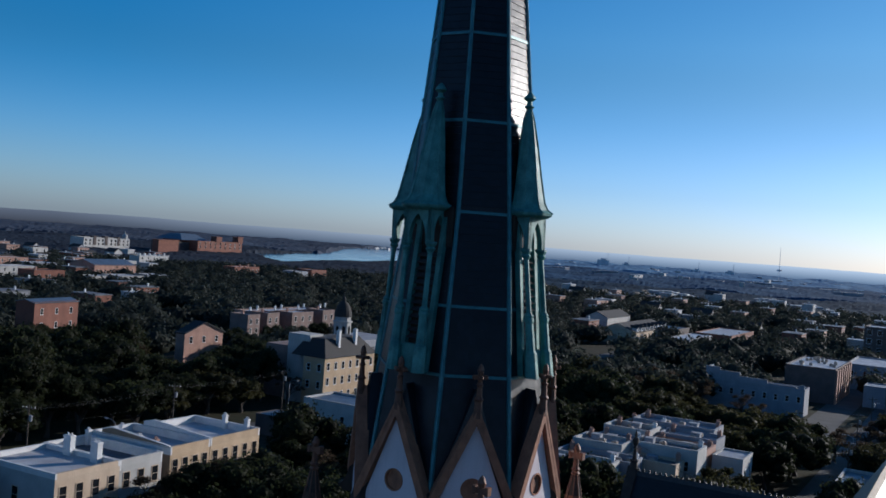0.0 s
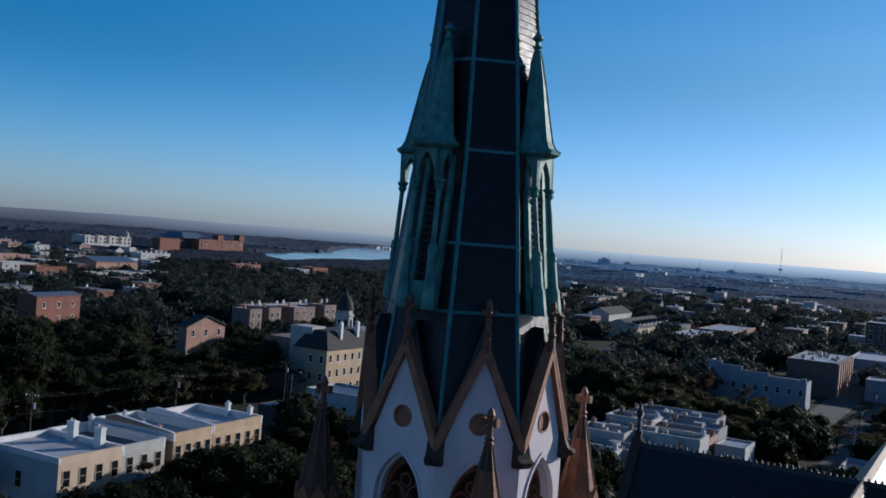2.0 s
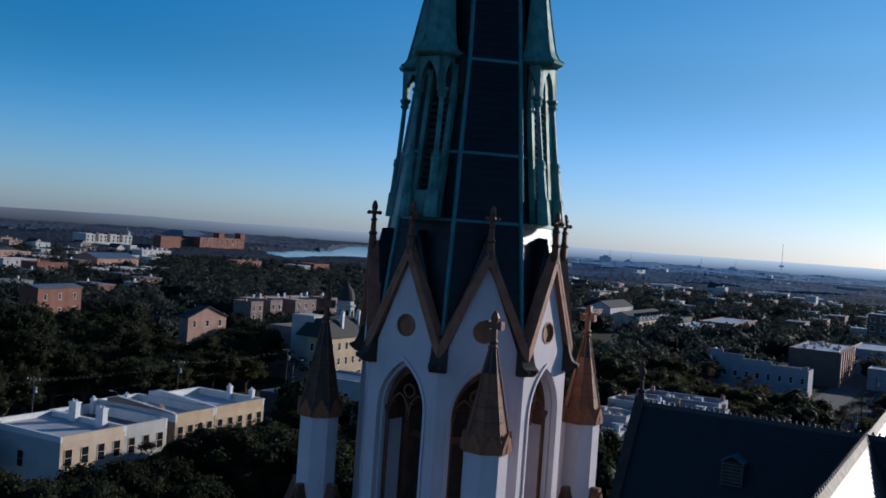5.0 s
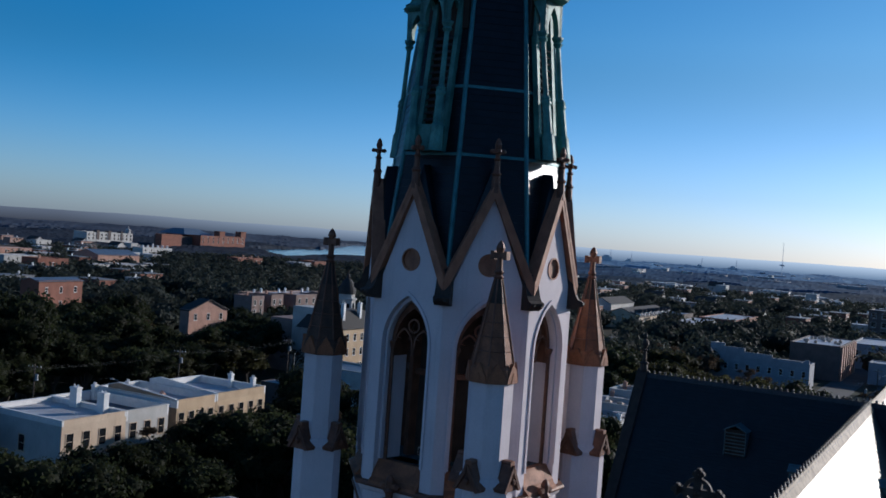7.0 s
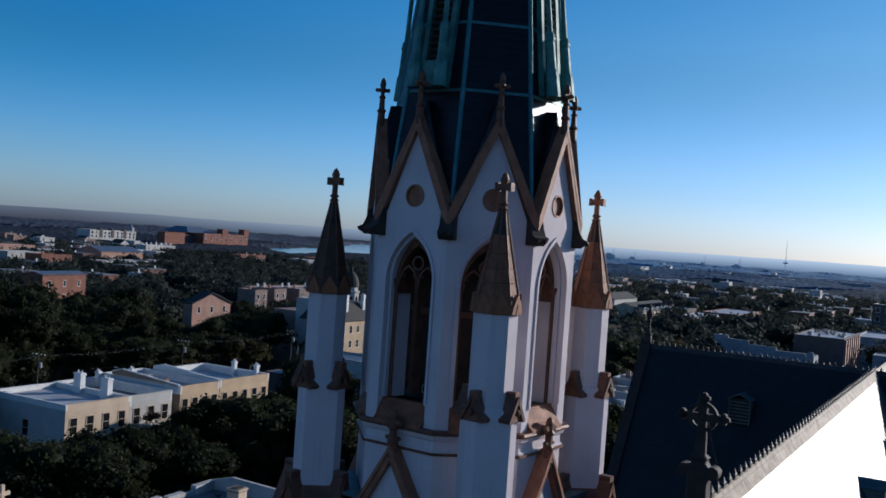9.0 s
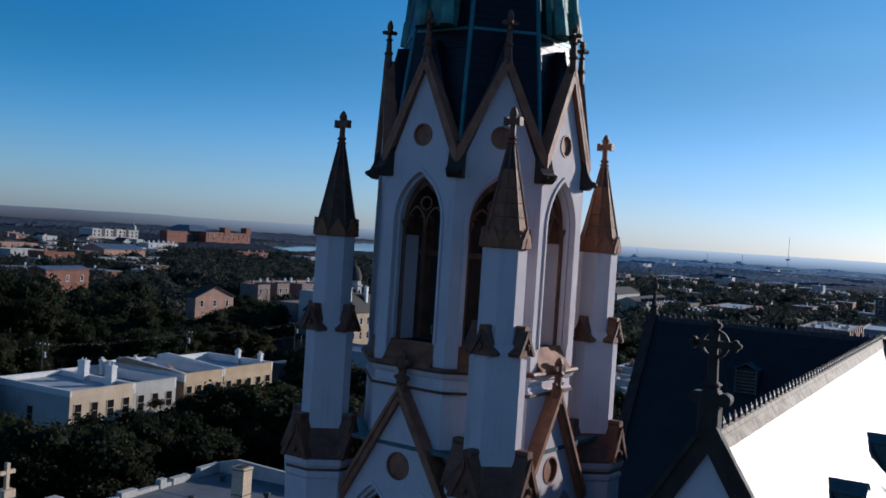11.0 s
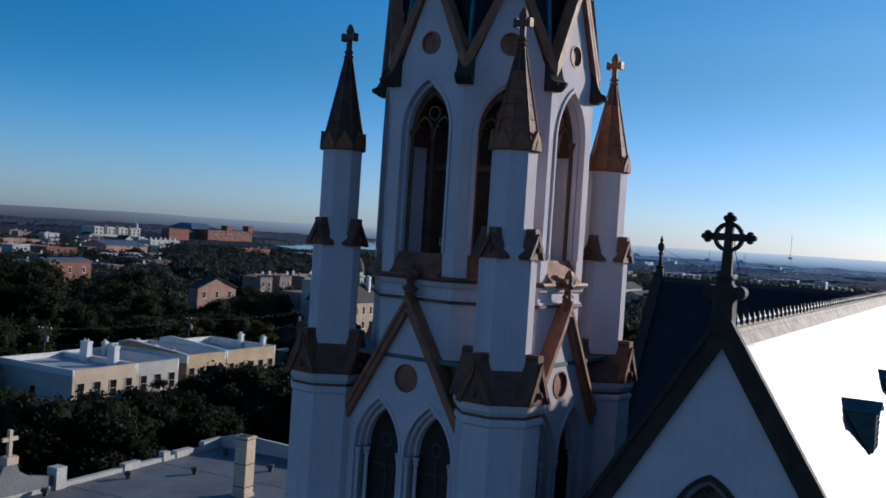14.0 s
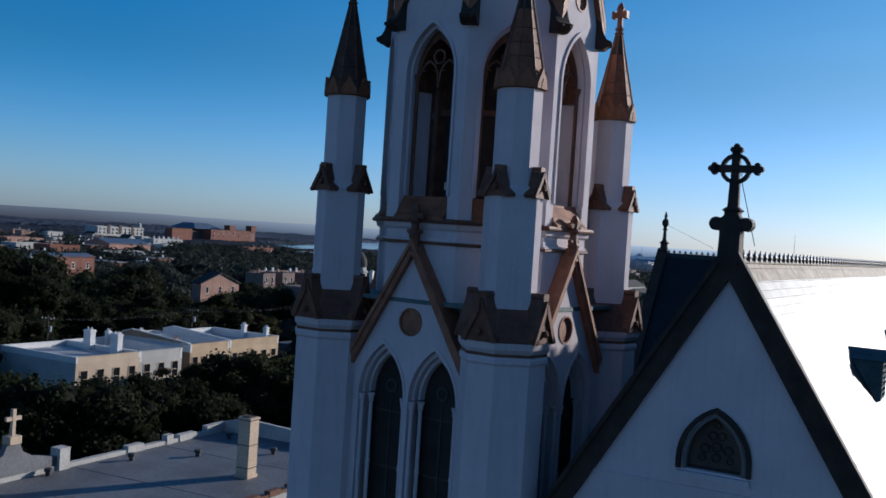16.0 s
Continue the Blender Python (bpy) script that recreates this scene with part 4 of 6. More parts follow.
FAR_BANK = ((-46.2, 1525), (-44.3, 1640), (-41.9, 1850), (-40.6, 2500), (-38.2, 2850), (-36.0, 2850))
bm = bmesh.new()
pts = [(20 + d * math.sin(radians(a)), -30 + d * math.cos(radians(a))) for a, d in NEAR_BANK + FAR_BANK[::-1]]
bm.faces.new([bm.verts.new((x, y, 0.6)) for x, y in pts])
river = tagged(new("water", mesh_of("water", bm, WATER)), "pale blue river reach beyond the town", "river", kind="structure")
bm = box(bmesh.new(), -4.0, 0, 0.0, 4.0, 520, 0.06)
road = tagged(new("road", mesh_of("road", bm, ASPHALT)), "grey asphalt street between houses", "street", kind="structure")
road.matrix_basis = pose(-24, 120, 0.02, 0, 0, 6)
bm = box(bmesh.new(), -3.5, 0, 0.0, 3.5, 420, 0.06)
road2 = tagged(new("road", mesh_of("road", bm, ASPHALT)), "grey asphalt lane behind the row houses", "street", kind="structure")
road2.matrix_basis = pose(-135, 20, 0.02, 0, 0, 6)

bm = box(bmesh.new(), -7.0, 0, 0.0, 3.0, 150, 0.06)
road3 = tagged(new("road", mesh_of("road", bm, ASPHALT)), "grey asphalt yard and street beside low blocks", "street", kind="structure")
road3.matrix_basis = pose(-49, 243, 0.03, 0, 0, 6)

# ---- houses ----
def wallmat(name, c, c2=None, rough=0.85):
    return material(name, c, c2, rough, scale=0.35, fine=8, streak=0.2, per_object=0.06)


W_WHITE = wallmat("white_painted_wall", (0.50, 0.485, 0.46), (0.40, 0.39, 0.37))
W_CREAM = wallmat("cream_wall", (0.55, 0.40, 0.25), (0.46, 0.33, 0.2))
W_BUFF = wallmat("buff_stucco", (0.60, 0.47, 0.34), (0.50, 0.38, 0.27))
W_TAN = wallmat("brown_plaster_wall", (0.30, 0.22, 0.15), (0.22, 0.16, 0.11))
W_BRICK = wallmat("red_brick_wall", (0.23, 0.088, 0.055), (0.17, 0.068, 0.046))
W_PINK = wallmat("pink_brick_wall", (0.42, 0.24, 0.18), (0.32, 0.19, 0.14))
W_GREY = wallmat("grey_wall", (0.30, 0.31, 0.34), (0.24, 0.25, 0.28))
W_MAUVE = wallmat("weathered_brick_wall", (0.24, 0.165, 0.14), (0.17, 0.12, 0.105))
W_DARK = wallmat("dark_brick_wall", (0.11, 0.085, 0.08), (0.08, 0.065, 0.06))
R_WHITE = material("white_roof_membrane", (0.52, 0.52, 0.53), (0.36, 0.36, 0.38), 0.55, scale=0.25, fine=5, streak=0.1, per_object=0.12)
R_SCHOOL = material("stained_roof_membrane", (0.17, 0.175, 0.187), (0.10, 0.104, 0.113), 0.6, scale=0.18, fine=3, streak=0.1)
R_GREY = material("grey_roof", (0.15, 0.155, 0.17), (0.09, 0.095, 0.105), 0.7, scale=0.25, fine=5, per_object=0.15)
R_DARK = material("dark_roof", (0.026, 0.025, 0.026), (0.038, 0.034, 0.033), 0.85, scale=0.4, fine=5, per_object=0.2)
R_BLUE = material("blue_metal_roof", (0.13, 0.165, 0.215), (0.09, 0.12, 0.16), 0.4, 0.2, scale=0.4, fine=5)
WHITE = material("white_paint", (0.72, 0.71, 0.69), (0.62, 0.61, 0.6), 0.6, scale=1.0, fine=10)
CITY = 6.0


def window_meshes(w, h, mat=None):
    b = bmesh.new()
    o, i = [(-w / 2 - 0.1, 0), (w / 2 + 0.1, 0), (w / 2 + 0.1, h + 0.12), (-w / 2 - 0.1, h + 0.12)], [(-w / 2, 0.06), (w / 2, 0.06), (w / 2, h), (-w / 2, h)]
    plate(b, o, -0.02, 0.07, holes=[i])
    plate(b, [(-w / 2, h / 2 - 0.03), (w / 2, h / 2 - 0.03), (w / 2, h / 2 + 0.03), (-w / 2, h / 2 + 0.03)], 0.0, 0.05)
    plate(b, [(-w / 2 - 0.18, -0.12), (w / 2 + 0.18, -0.12), (w / 2 + 0.18, 0.0), (-w / 2 - 0.18, 0.0)], -0.02, 0.16)
    p = plate(bmesh.new(), i, 0.003, 0.02)
    return mesh_of("window", b, mat or WHITE), mesh_of("pane", p, PANE)


WIN = window_meshes(1.05, 1.9)
WIN_BIG = window_meshes(2.2, 2.6)
WIN_TAN = window_meshes(1.2, 2.3, W_BUFF)


def chimney_mesh(w, d, h, mat):
    b = box(bmesh.new(), -w / 2, -d / 2, 0, w / 2, d / 2, h)
    box(b, -w / 2 - 0.09, -d / 2 - 0.09, h - 0.28, w / 2 + 0.09, d / 2 + 0.09, h - 0.08)
    for x in (-w / 4, w / 4):
        turned([(0.13, h), (0.11, h + 0.35)], 8, x, 0, b)
    return mesh_of("chimney", b, mat)


CH_SMALL, CH_SMALL_BRICK = chimney_mesh(0.8, 0.55, 1.7, WHITE), chimney_mesh(0.8, 0.55, 1.8, W_PINK)
CH_WHITE, CH_BRICK = chimney_mesh(1.5, 0.8, 2.4, WHITE), chimney_mesh(1.3, 0.8, 2.2, W_PINK)


def flat_house(name, label, category, corner, w, l, h, wall, roof=None, parapet=0.7, east=(), south=(), chimneys=(), group="", win=None, turn=None, rim=None, front=None):
    """A flat-roofed block. corner: where its shaded front and its long lit side meet; w runs back from there, l along the side.
    east, south: rows of windows as (count, sill height); chimneys: (back, along, mesh)."""
    roof = roof or R_WHITE
    t = thing(name, label, category, (*corner, 0), CITY if turn is None else turn, group)
    b = box(bmesh.new(), -w, 0, 0, -0.06 if front else 0, l, h - parapet)
    part("wall", b, wall, t)
    if front:
        part("street_front", box(bmesh.new(), -0.06, 0, 0, 0, l, h - parapet), front, t, "cream street front")
    part("roof", box(bmesh.new(), -w + 0.3, 0.3, h - parapet, -0.3, l - 0.3, h - parapet + 0.06), roof, t)
    k = 0.32
    for x0, y0, x1, y1 in ((-w, 0, 0, k), (-w, l - k, 0, l), (-w, k, -w + k, l - k), (-k, k, 0, l - k)):
        b = box(bmesh.new(), x0, y0, h - parapet, x1, y1, h)
        box(b, x0 - 0.06, y0 - 0.06, h, x1 + 0.06, y1 + 0.06, h + 0.10)
        part("parapet", b, front if front and x0 == -k else rim or wall, t)
    wm, pm = win or WIN
    for n, z in east:
        for j in range(n):
            o = part("window", wm, WHITE, t, m=Matrix.Translation((0, l * (j + 0.5) / n, z)) @ Rz(90))
            part("pane", pm, PANE, o)
    for n, z in south:
        for j in range(n):
            o = part("window", wm, WHITE, t, m=Matrix.Translation((-w * (j + 0.5) / n, 0, z)))
            part("pane", pm, PANE, o)
    for x, y, me in chimneys:
        part("chimney", me, WHITE, t, m=Matrix.Translation((-x, y, h - parapet)))
    return t


def gable_house(name, label, category, corner, w, l, h, peak, wall, roof, along=True, east=(), group="", turn=CITY):
    """A house with a pitched roof; along: its ridge runs along the lit side, otherwise its gable faces the sun side."""
    t = thing(name, label, category, (*corner, 0), turn, group)
    part("wall", box(bmesh.new(), -w, 0, 0, 0, l, h), wall, t)
    b, g = bmesh.new(), bmesh.new()
    if along:
        c = -w / 2
        for s in (-1, 1):
            roof_slab(b, [(c, -0.4, peak), (c + s * (w / 2 + 0.4), -0.4, h - 0.2), (c + s * (w / 2 + 0.4), l + 0.4, h - 0.2), (c, l + 0.4, peak)], 0.2)
        plate(g, [(-w, h), (0, h), (c, peak - 0.15)], -0.2, 0.0)
        part("gable", plate(bmesh.new(), [(-w, h), (0, h), (c, peak - 0.15)], -l, -l + 0.2), wall, t)
    else:
        c = l / 2
        for s in (-1, 1):
            roof_slab(b, [(-w - 0.4, c, peak), (-w - 0.4, c + s * (l / 2 + 0.5), h - 0.25), (0.5, c + s * (l / 2 + 0.5), h - 0.25), (0.5, c, peak)], 0.25)
        plate(g, [(0, h), (l, h), (c, peak - 0.2)], -0.2, 0.0, m=Rz(90))
    part("roof", b, roof, t)
    part("gable", g, wall, t)
    for n, z in east:
        for j in range(n):
            o = part("window", WIN[0], WHITE, t, m=Matrix.Translation((0, l * (j + 0.5) / n, z)) @ Rz(90))
            part("pane", WIN[1], PANE, o)
    return t


BLOCKS = []                       # footprints kept clear of trees: x, y of the corner, w, l, margin


def keep_clear(corner, w, l, margin):
    BLOCKS.append((corner[0], corner[1], w, l, margin))


# the flat-roofed school beside the church
sx, sy = -36.4, 5.0
SZ, SW, SL = 7.9, 20.4, 46.6
school = thing("school_building", "low school with a pale grey flat roof and stepped white parapets", "school", (sx, sy, 0), 10)
keep_clear((sx, sy), 24, 60, 4)
part("wall", box(bmesh.new(), -SW, 0, 0, 0, SL, SZ - 0.05), W_WHITE, school)
part("roof", box(bmesh.new(), -SW + 0.3, 0.3, SZ - 0.05, -0.3, SL - 0.3, SZ), R_SCHOOL, school, "stained pale grey roof membrane")
part("west_parapet", box(bmesh.new(), -SW - 0.2, 0.5, SZ, -SW + 0.35, SL - 0.5, SZ + 0.42), W_WHITE, school, "low white parapet")
for v, l, h in ((31.0, 2.2, 0.75), (36.6, 1.0, 0.95), (38.6, 2.6, 0.7), (43.0, 3.5, 1.0), (6.0, 1.2, 0.9), (2.5, 1.2, 0.9)):
    part("merlon", box(bmesh.new(), -SW - 0.28, v, SZ, -SW + 0.45, v + l, SZ + h), W_WHITE, school)
for k in range(15):
    part("merlon", box(bmesh.new(), -0.6, k * 3.0, SZ, 0.0, k * 3.0 + 1.6, SZ + 0.5), BROWN, school, "dark brown merlon")
part("east_parapet", box(bmesh.new(), -0.5, 0, SZ, -0.05, SL, SZ + 0.25), BROWN, school, "dark low parapet")
part("end_parapet", plate(bmesh.new(), [(-SW, SZ - 0.1), (0, SZ - 0.1), (0, SZ + 0.9), (-SW * 0.45, SZ + 1.3), (-SW * 0.86, SZ + 1.75), (-SW, SZ + 1.0)], -SL, -SL + 0.45), W_WHITE, school)
bm = plate(bmesh.new(), [(10.5, SZ - 0.5), (28.5, SZ - 0.5), (28.5, SZ + 1.0), (26.5, SZ + 1.2), (23.0, SZ + 1.6), (21.2, SZ + 2.2), (20.6, SZ + 3.0), (18.4, SZ + 3.0), (17.8, SZ + 2.2), (16.0, SZ + 1.6), (12.5, SZ + 1.2), (10.5, SZ + 1.0)], -0.35, 0.25, m=Matrix.Translation((-SW, 17.3 - 19.5 * 0.6, 0.2)) @ Rz(90) @ Matrix.Diagonal((0.6, 1, 1, 1)))
part("gable_parapet", bm, R_GREY, school, "raised shaped parapet of pale stone")
for v in (11.2, 22.2):
    part("parapet_pier", box(bmesh.new(), -SW - 0.6, v, SZ - 0.1, -SW + 0.6, v + 1.2, SZ + 2.0), W_WHITE, school)
bm = box(bmesh.new(), -SW - 0.5, 17.4, SZ + 3.0, -SW + 0.5, 18.6, SZ + 3.7)
box(bm, -SW - 0.17, 17.83, SZ + 3.7, -SW + 0.17, 18.17, SZ + 6.0)
box(bm, -SW - 0.13, 17.2, SZ + 5.0, -SW + 0.13, 18.8, SZ + 5.35)
part("parapet_cross", bm, W_BUFF, school, "plain stone cross", m=Matrix.Translation((0, -0.7, 0.2)))
ch = box(bmesh.new(), -0.66, -0.66, 0, 0.66, 0.66, 5.4)
box(ch, -0.74, -0.74, 5.4, 0.74, 0.74, 5.58)
box(ch, -0.76, -0.76, 0, 0.76, 0.76, 0.28)
chim = part("chimney", ch, W_BUFF, school, "tall weathered buff chimney", m=Matrix.Translation((-5.9, 31.4, SZ)))
for z in (0.9, 3.0, 5.3):
    part("joint", box(bmesh.new(), -0.672, -0.672, z, 0.672, 0.672, z + 0.08), DARKSTONE, chim, "dark joint")
part("flue", box(bmesh.new(), -0.45, -0.45, 5.58, 0.45, 0.45, 5.66), INNER, chim)
vent_me = mesh_of("roof_vent", turned([(0.20, 0), (0.20, 0.36), (0.33, 0.40), (0.33, 0.62), (0.26, 0.70)], 10), LEAD)
for x, v in ((-17.9, 29.3), (-19.2, 20.4), (-17.1, 43.2), (-14.3, 34.7), (-9.3, 40.5)):
    part("roof_vent", vent_me, LEAD, school, "dark metal roof vent", m=Matrix.Translation((x, v, SZ)) @ Matrix.Diagonal((1.15, 1.15, 1.0, 1.0)))
for v in (9.0, 24.0, 36.0):
    part("roof_seam", box(bmesh.new(), -SW + 0.4, v, SZ, -0.6, v + 0.14, SZ + 0.025), R_GREY, school)

# row houses with the low sun on their street side
CH_STACK, CH_SLIM = chimney_mesh(1.5, 0.95, 3.1, WHITE), chimney_mesh(0.75, 0.7, 2.6, WHITE)
flat_house("row_house", "two-storey tan-fronted row house with a pale flat roof", "row house", (-98.8, 51.0), 15.8, 11.6, 11.5, W_WHITE, R_WHITE, 0.75, rim=WHITE, front=W_BUFF, east=((4, 7.3), (4, 3.2)), south=((1, 6.2),), chimneys=((3.9, 10.6, CH_STACK), (10.0, 10.9, CH_STACK)), group="row houses", turn=6.7, win=WIN_TAN)
flat_house("row_house", "two-storey white-fronted row house with a dark sunk roof", "row house", (-100.16, 62.55), 16.4, 8.6, 11.5, W_WHITE, R_GREY, 1.5, rim=WHITE, front=W_WHITE, east=((3, 7.3), (3, 3.2)), chimneys=((15.6, 8.0, CH_SLIM),), group="row houses", turn=6.7, win=WIN_TAN)
flat_house("row_house", "cream row house with a brown side wall and a sunk roof", "row house", (-101.2, 72.7), 17.2, 9.0, 11.9, W_TAN, R_WHITE, 1.2, rim=WHITE, front=W_CREAM, east=((4, 7.6), (4, 3.4)), chimneys=((4.2, 1.0, CH_SMALL_BRICK), (7.8, 1.2, CH_SMALL), (15.8, 5.0, CH_SMALL)), group="row houses", turn=6.9, win=WIN_TAN)
flat_house("row_house", "cream row house with white parapets and two slim chimneys", "row house", (-102.3, 81.8), 15.0, 12.6, 12.0, W_WHITE, R_WHITE, 1.2, rim=WHITE, front=W_CREAM, east=((5, 7.6), (5, 3.4)), chimneys=((2.3, 11.9, CH_SLIM), (7.3, 11.9, CH_SLIM), (12.5, 0.9, CH_SMALL_BRICK)), group="row houses", turn=6.9, win=WIN_TAN)
# rising party walls of the cream houses
for x, y, mat in ((-101.2, 72.7, W_TAN), (-102.3, 81.8, WHITE)):
    wall_top = thing("party_wall", "raking party wall between two row houses", "wall", (x, y, 11.8), 6.9, "party walls")
    part("wall", plate(bmesh.new(), [(-15.0, 0), (-0.4, 0), (-0.4, 0.25), (-9.5, 1.0), (-12.8, 1.25), (-15.0, 0.7)], -0.3, 0.02), mat, wall_top)
    part("cap", plate(bmesh.new(), [(-15.0, 0.7), (-12.8, 1.25), (-9.5, 1.0), (-0.4, 0.25), (-0.4, 0.36), (-9.5, 1.12), (-12.8, 1.38), (-15.0, 0.82)], -0.36, 0.08), WHITE, wall_top)
keep_clear((-98.8, 51), 20, 46, 2.0)
keep_clear((-94, 49), 5, 15, 0)
keep_clear((-91, 44), 8, 12, 0)

# villa with a hipped roof
vil = flat_house("villa", "large cream villa with a dark hipped roof and tall chimneys", "villa", (-154.4, 167.4), 7, 24, 13.2, W_CREAM, R_DARK, 0.3, east=((7, 10.0), (7, 6.0), (7, 2.0)), south=((2, 9.6), (2, 5.0)))
bm = loft(bmesh.new(), [[Vector(v) for v in ((-11.0, -0.5, 13.3), (0.5, -0.5, 13.3), (0.5, 24.5, 13.3), (-11.0, 24.5, 13.3))], [Vector(v) for v in ((-9, 3.5, 18.0), (-3, 3.5, 18.0), (-3, 20, 18.0), (-9, 20, 18.0))]])
part("hip_roof", bm, R_DARK, vil, "dark hipped roof")
for x, y in ((1.7, 8.0), (1.9, 16.3)):
    part("tall_chimney", chimney_mesh(1.0, 0.9, 5.0, WHITE), WHITE, vil, m=Matrix.Translation((-x, y, 15.2)))
part("rear_wing", box(bmesh.new(), -24, 5, 0, -7, 22, 14.6), W_MAUVE, vil)
part("stair_tower", box(bmesh.new(), -14.5, 2.5, 0, -7.2, 8.5, 18.6), W_WHITE, vil)
keep_clear((-154.4, 167.4), 24, 26, 1)
keep_clear((-130, 148), 26, 44, 0)

# small white building and blue-roofed shed below it
flat_house("annex", "plain white block with a flat roof in the shade", "building", (-119.2, 139.2), 14.6, 12, 9.0, W_WHITE, R_BLUE, 0.4, south=((2, 4.2), (2, 1.0)))
keep_clear((-112, 104), 27, 49, 0)
flat_house("shed", "low dark shed with a blue metal roof", "shed", (-133.2, 132.2), 9, 7.4, 4.5, W_DARK, R_BLUE, 0.08)
keep_clear((-130, 122), 15, 23, 0)

# domed church behind the villa
dome = thing("domed_church", "pale church with a slender dark dome and lantern", "church", (-190.6, 215.6, 0), CITY)
part("body", box(bmesh.new(), -8, -8, 0, 8, 22, 12.5), W_GREY, dome)
part("drum", turned([(2.7, 12.0), (2.7, 17.6), (3.1, 17.8), (3.1, 18.2), (2.5, 18.3), (2.4, 19.6)]), W_WHITE, dome)
drum_win = mesh_of("drum_window", plate(bmesh.new(), arch(0, 13.2, 15.8, 0.55, 0.9, 5), 2.7, 2.74), PANE)
for k in range(8):
    part("drum_window", drum_win, PANE, dome, m=Rz(45 * k))
part("dome", turned([(2.75, 19.5), (2.7, 20.6), (2.45, 21.9), (1.9, 23.2), (1.2, 24.1), (0.6, 24.6), (0.5, 25.6), (0.2, 26.0), (0.05, 28.3)], 16), R_DARK, dome, "ribbed dark dome")
keep_clear((-182, 209), 18, 32, 3)

# houses farther off
gable_house("house", "pink stuccoed house with its gable end in the sun", "house", (-222.6, 177.9), 4, 16.6, 11.8, 15.0, W_PINK, R_DARK, False, east=((3, 8.4),), turn=3)
keep_clear((-225, 180), 12, 19, 1)
keep_clear((-202, 158), 20, 32, 0)
gable_house("brick_block", "red brick block with a low pale blue-grey roof", "building", (-274.6, 158.8), 8, 20, 16.4, 17.2, W_BRICK, R_BLUE, True, east=((3, 12.2), (3, 7.5)), turn=13)
keep_clear((-275, 158), 20, 22, 1)
keep_clear((-262, 150), 14, 22, 0)
for k, (y0, y1) in enumerate(((239, 246.2), (250.7, 258.2), (266.7, 281), (288, 296.5))):
    flat_house("terrace_house", "brick terrace house with a white flat roof", "row house", (-258.4 - 0.115 * (y0 - 239), y0), 9, y1 - y0, 12.2 + 0.3 * (k % 2), W_MAUVE, R_WHITE, 0.5, east=((2 + (k == 2), 8.6), (2 + (k == 2), 5.0)), chimneys=((4, 1.5, CH_SMALL_BRICK),), group="terrace houses")
flat_house("terrace_house", "long terrace roof set back behind the brick houses", "row house", (-269.0, 252), 10, 46, 12.0, W_MAUVE, R_WHITE, 0.5, chimneys=[(6 + 3 * (j % 2), 5 + 8 * j, CH_SMALL) for j in range(8)])
keep_clear((-257, 226), 26, 74, 0)
keep_clear((-246, 224), 14, 70, 0)

# public buildings on the skyline of trees
far_red = flat_house("courthouse", "wide orange brick block with two corner towers and a blue roof", "building", (-937.6, 800.8), 60, 83, 20, W_BRICK, R_BLUE, 0.5, east=((9, 15.5), (9, 11)), win=WIN_BIG)
part("corner_tower", box(box(bmesh.new(), -9, 74, 19, 0.6, 83.5, 26.4), -9.4, 73.6, 26.4, 1.0, 83.9, 27.2), W_BRICK, far_red)
part("corner_tower", box(box(bmesh.new(), -9, 33, 19, 0.6, 43, 25.4), -9.4, 32.6, 25.4, 1.0, 43.4, 26.2), W_BRICK, far_red)
bm = loft(bmesh.new(), [[Vector(v) for v in ((-58, -16, 19.8), (-12, -16, 19.8), (-12, 34, 19.8), (-58, 34, 19.8))], [Vector(v) for v in ((-44, -4, 27), (-26, -4, 27), (-26, 22, 27), (-44, 22, 27))]])
part("hip_roof", bm, R_BLUE, far_red, "blue hipped roof")
part("south_wing", box(box(bmesh.new(), -10, -66, 0, 0, -33, 18.6), -10.5, -66.5, 18.6, 0.5, -32.5, 19.4), W_BRICK, far_red)
part("link", box(bmesh.new(), -46, -33, 0, -14, 1, 17.0), W_DARK, far_red)
keep_clear((-930, 725), 70, 165, 10)
far_white = flat_house("hotel_block", "long white block with many openings on the skyline of trees", "building", (-967, 658.4), 22, 69, 16.6, W_WHITE, R_GREY, 0.8, east=((11, 12.2), (11, 8.2)), win=WIN_BIG)
part("turret", turned([(3.2, 15), (3.2, 20), (3.7, 20.4), (1.8, 22), (0.6, 22.6), (0.2, 26)], 8, -3, 64), W_WHITE, far_white)
for j, (y0, y1) in enumerate(((14, 18), (31, 35), (50, 53))):
    part("stair_bay", box(bmesh.new(), -6, y0, 8, 0.4, y1, 18.6), W_DARK, far_white, "dark stair bay")
keep_clear((-960, 620), 70, 112, 7)
gable_house("hall", "pink brick hall with a low pale blue roof", "building", (-556.4, 382), 24, 37, 11.4, 14.6, W_PINK, R_BLUE, True, east=((6, 6),))
keep_clear((-540, 376), 42, 46, 2)
flat_house("brick_block", "orange brick block with a white roof among trees", "building", (-562.5, 514.6), 12, 30, 11.8, W_BRICK, R_WHITE, 0.5, east=((6, 8), (6, 4)), chimneys=((2, 8, CH_BRICK), (2, 18, CH_BRICK), (2, 26, CH_BRICK)))
keep_clear((-556, 512), 32, 34, 3)
flat_house("brick_block", "small orange brick block beside grey sheds", "building", (-543, 582.4), 16, 21, 11.8, W_BRICK, R_GREY, 0.5, east=((3, 7),))
flat_house("shed", "grey shed with a white roof", "shed", (-540, 560), 14, 17, 10.6, W_GREY, R_WHITE, 0.3, east=((3, 5),))
keep_clear((-532, 556), 26, 50, 2)
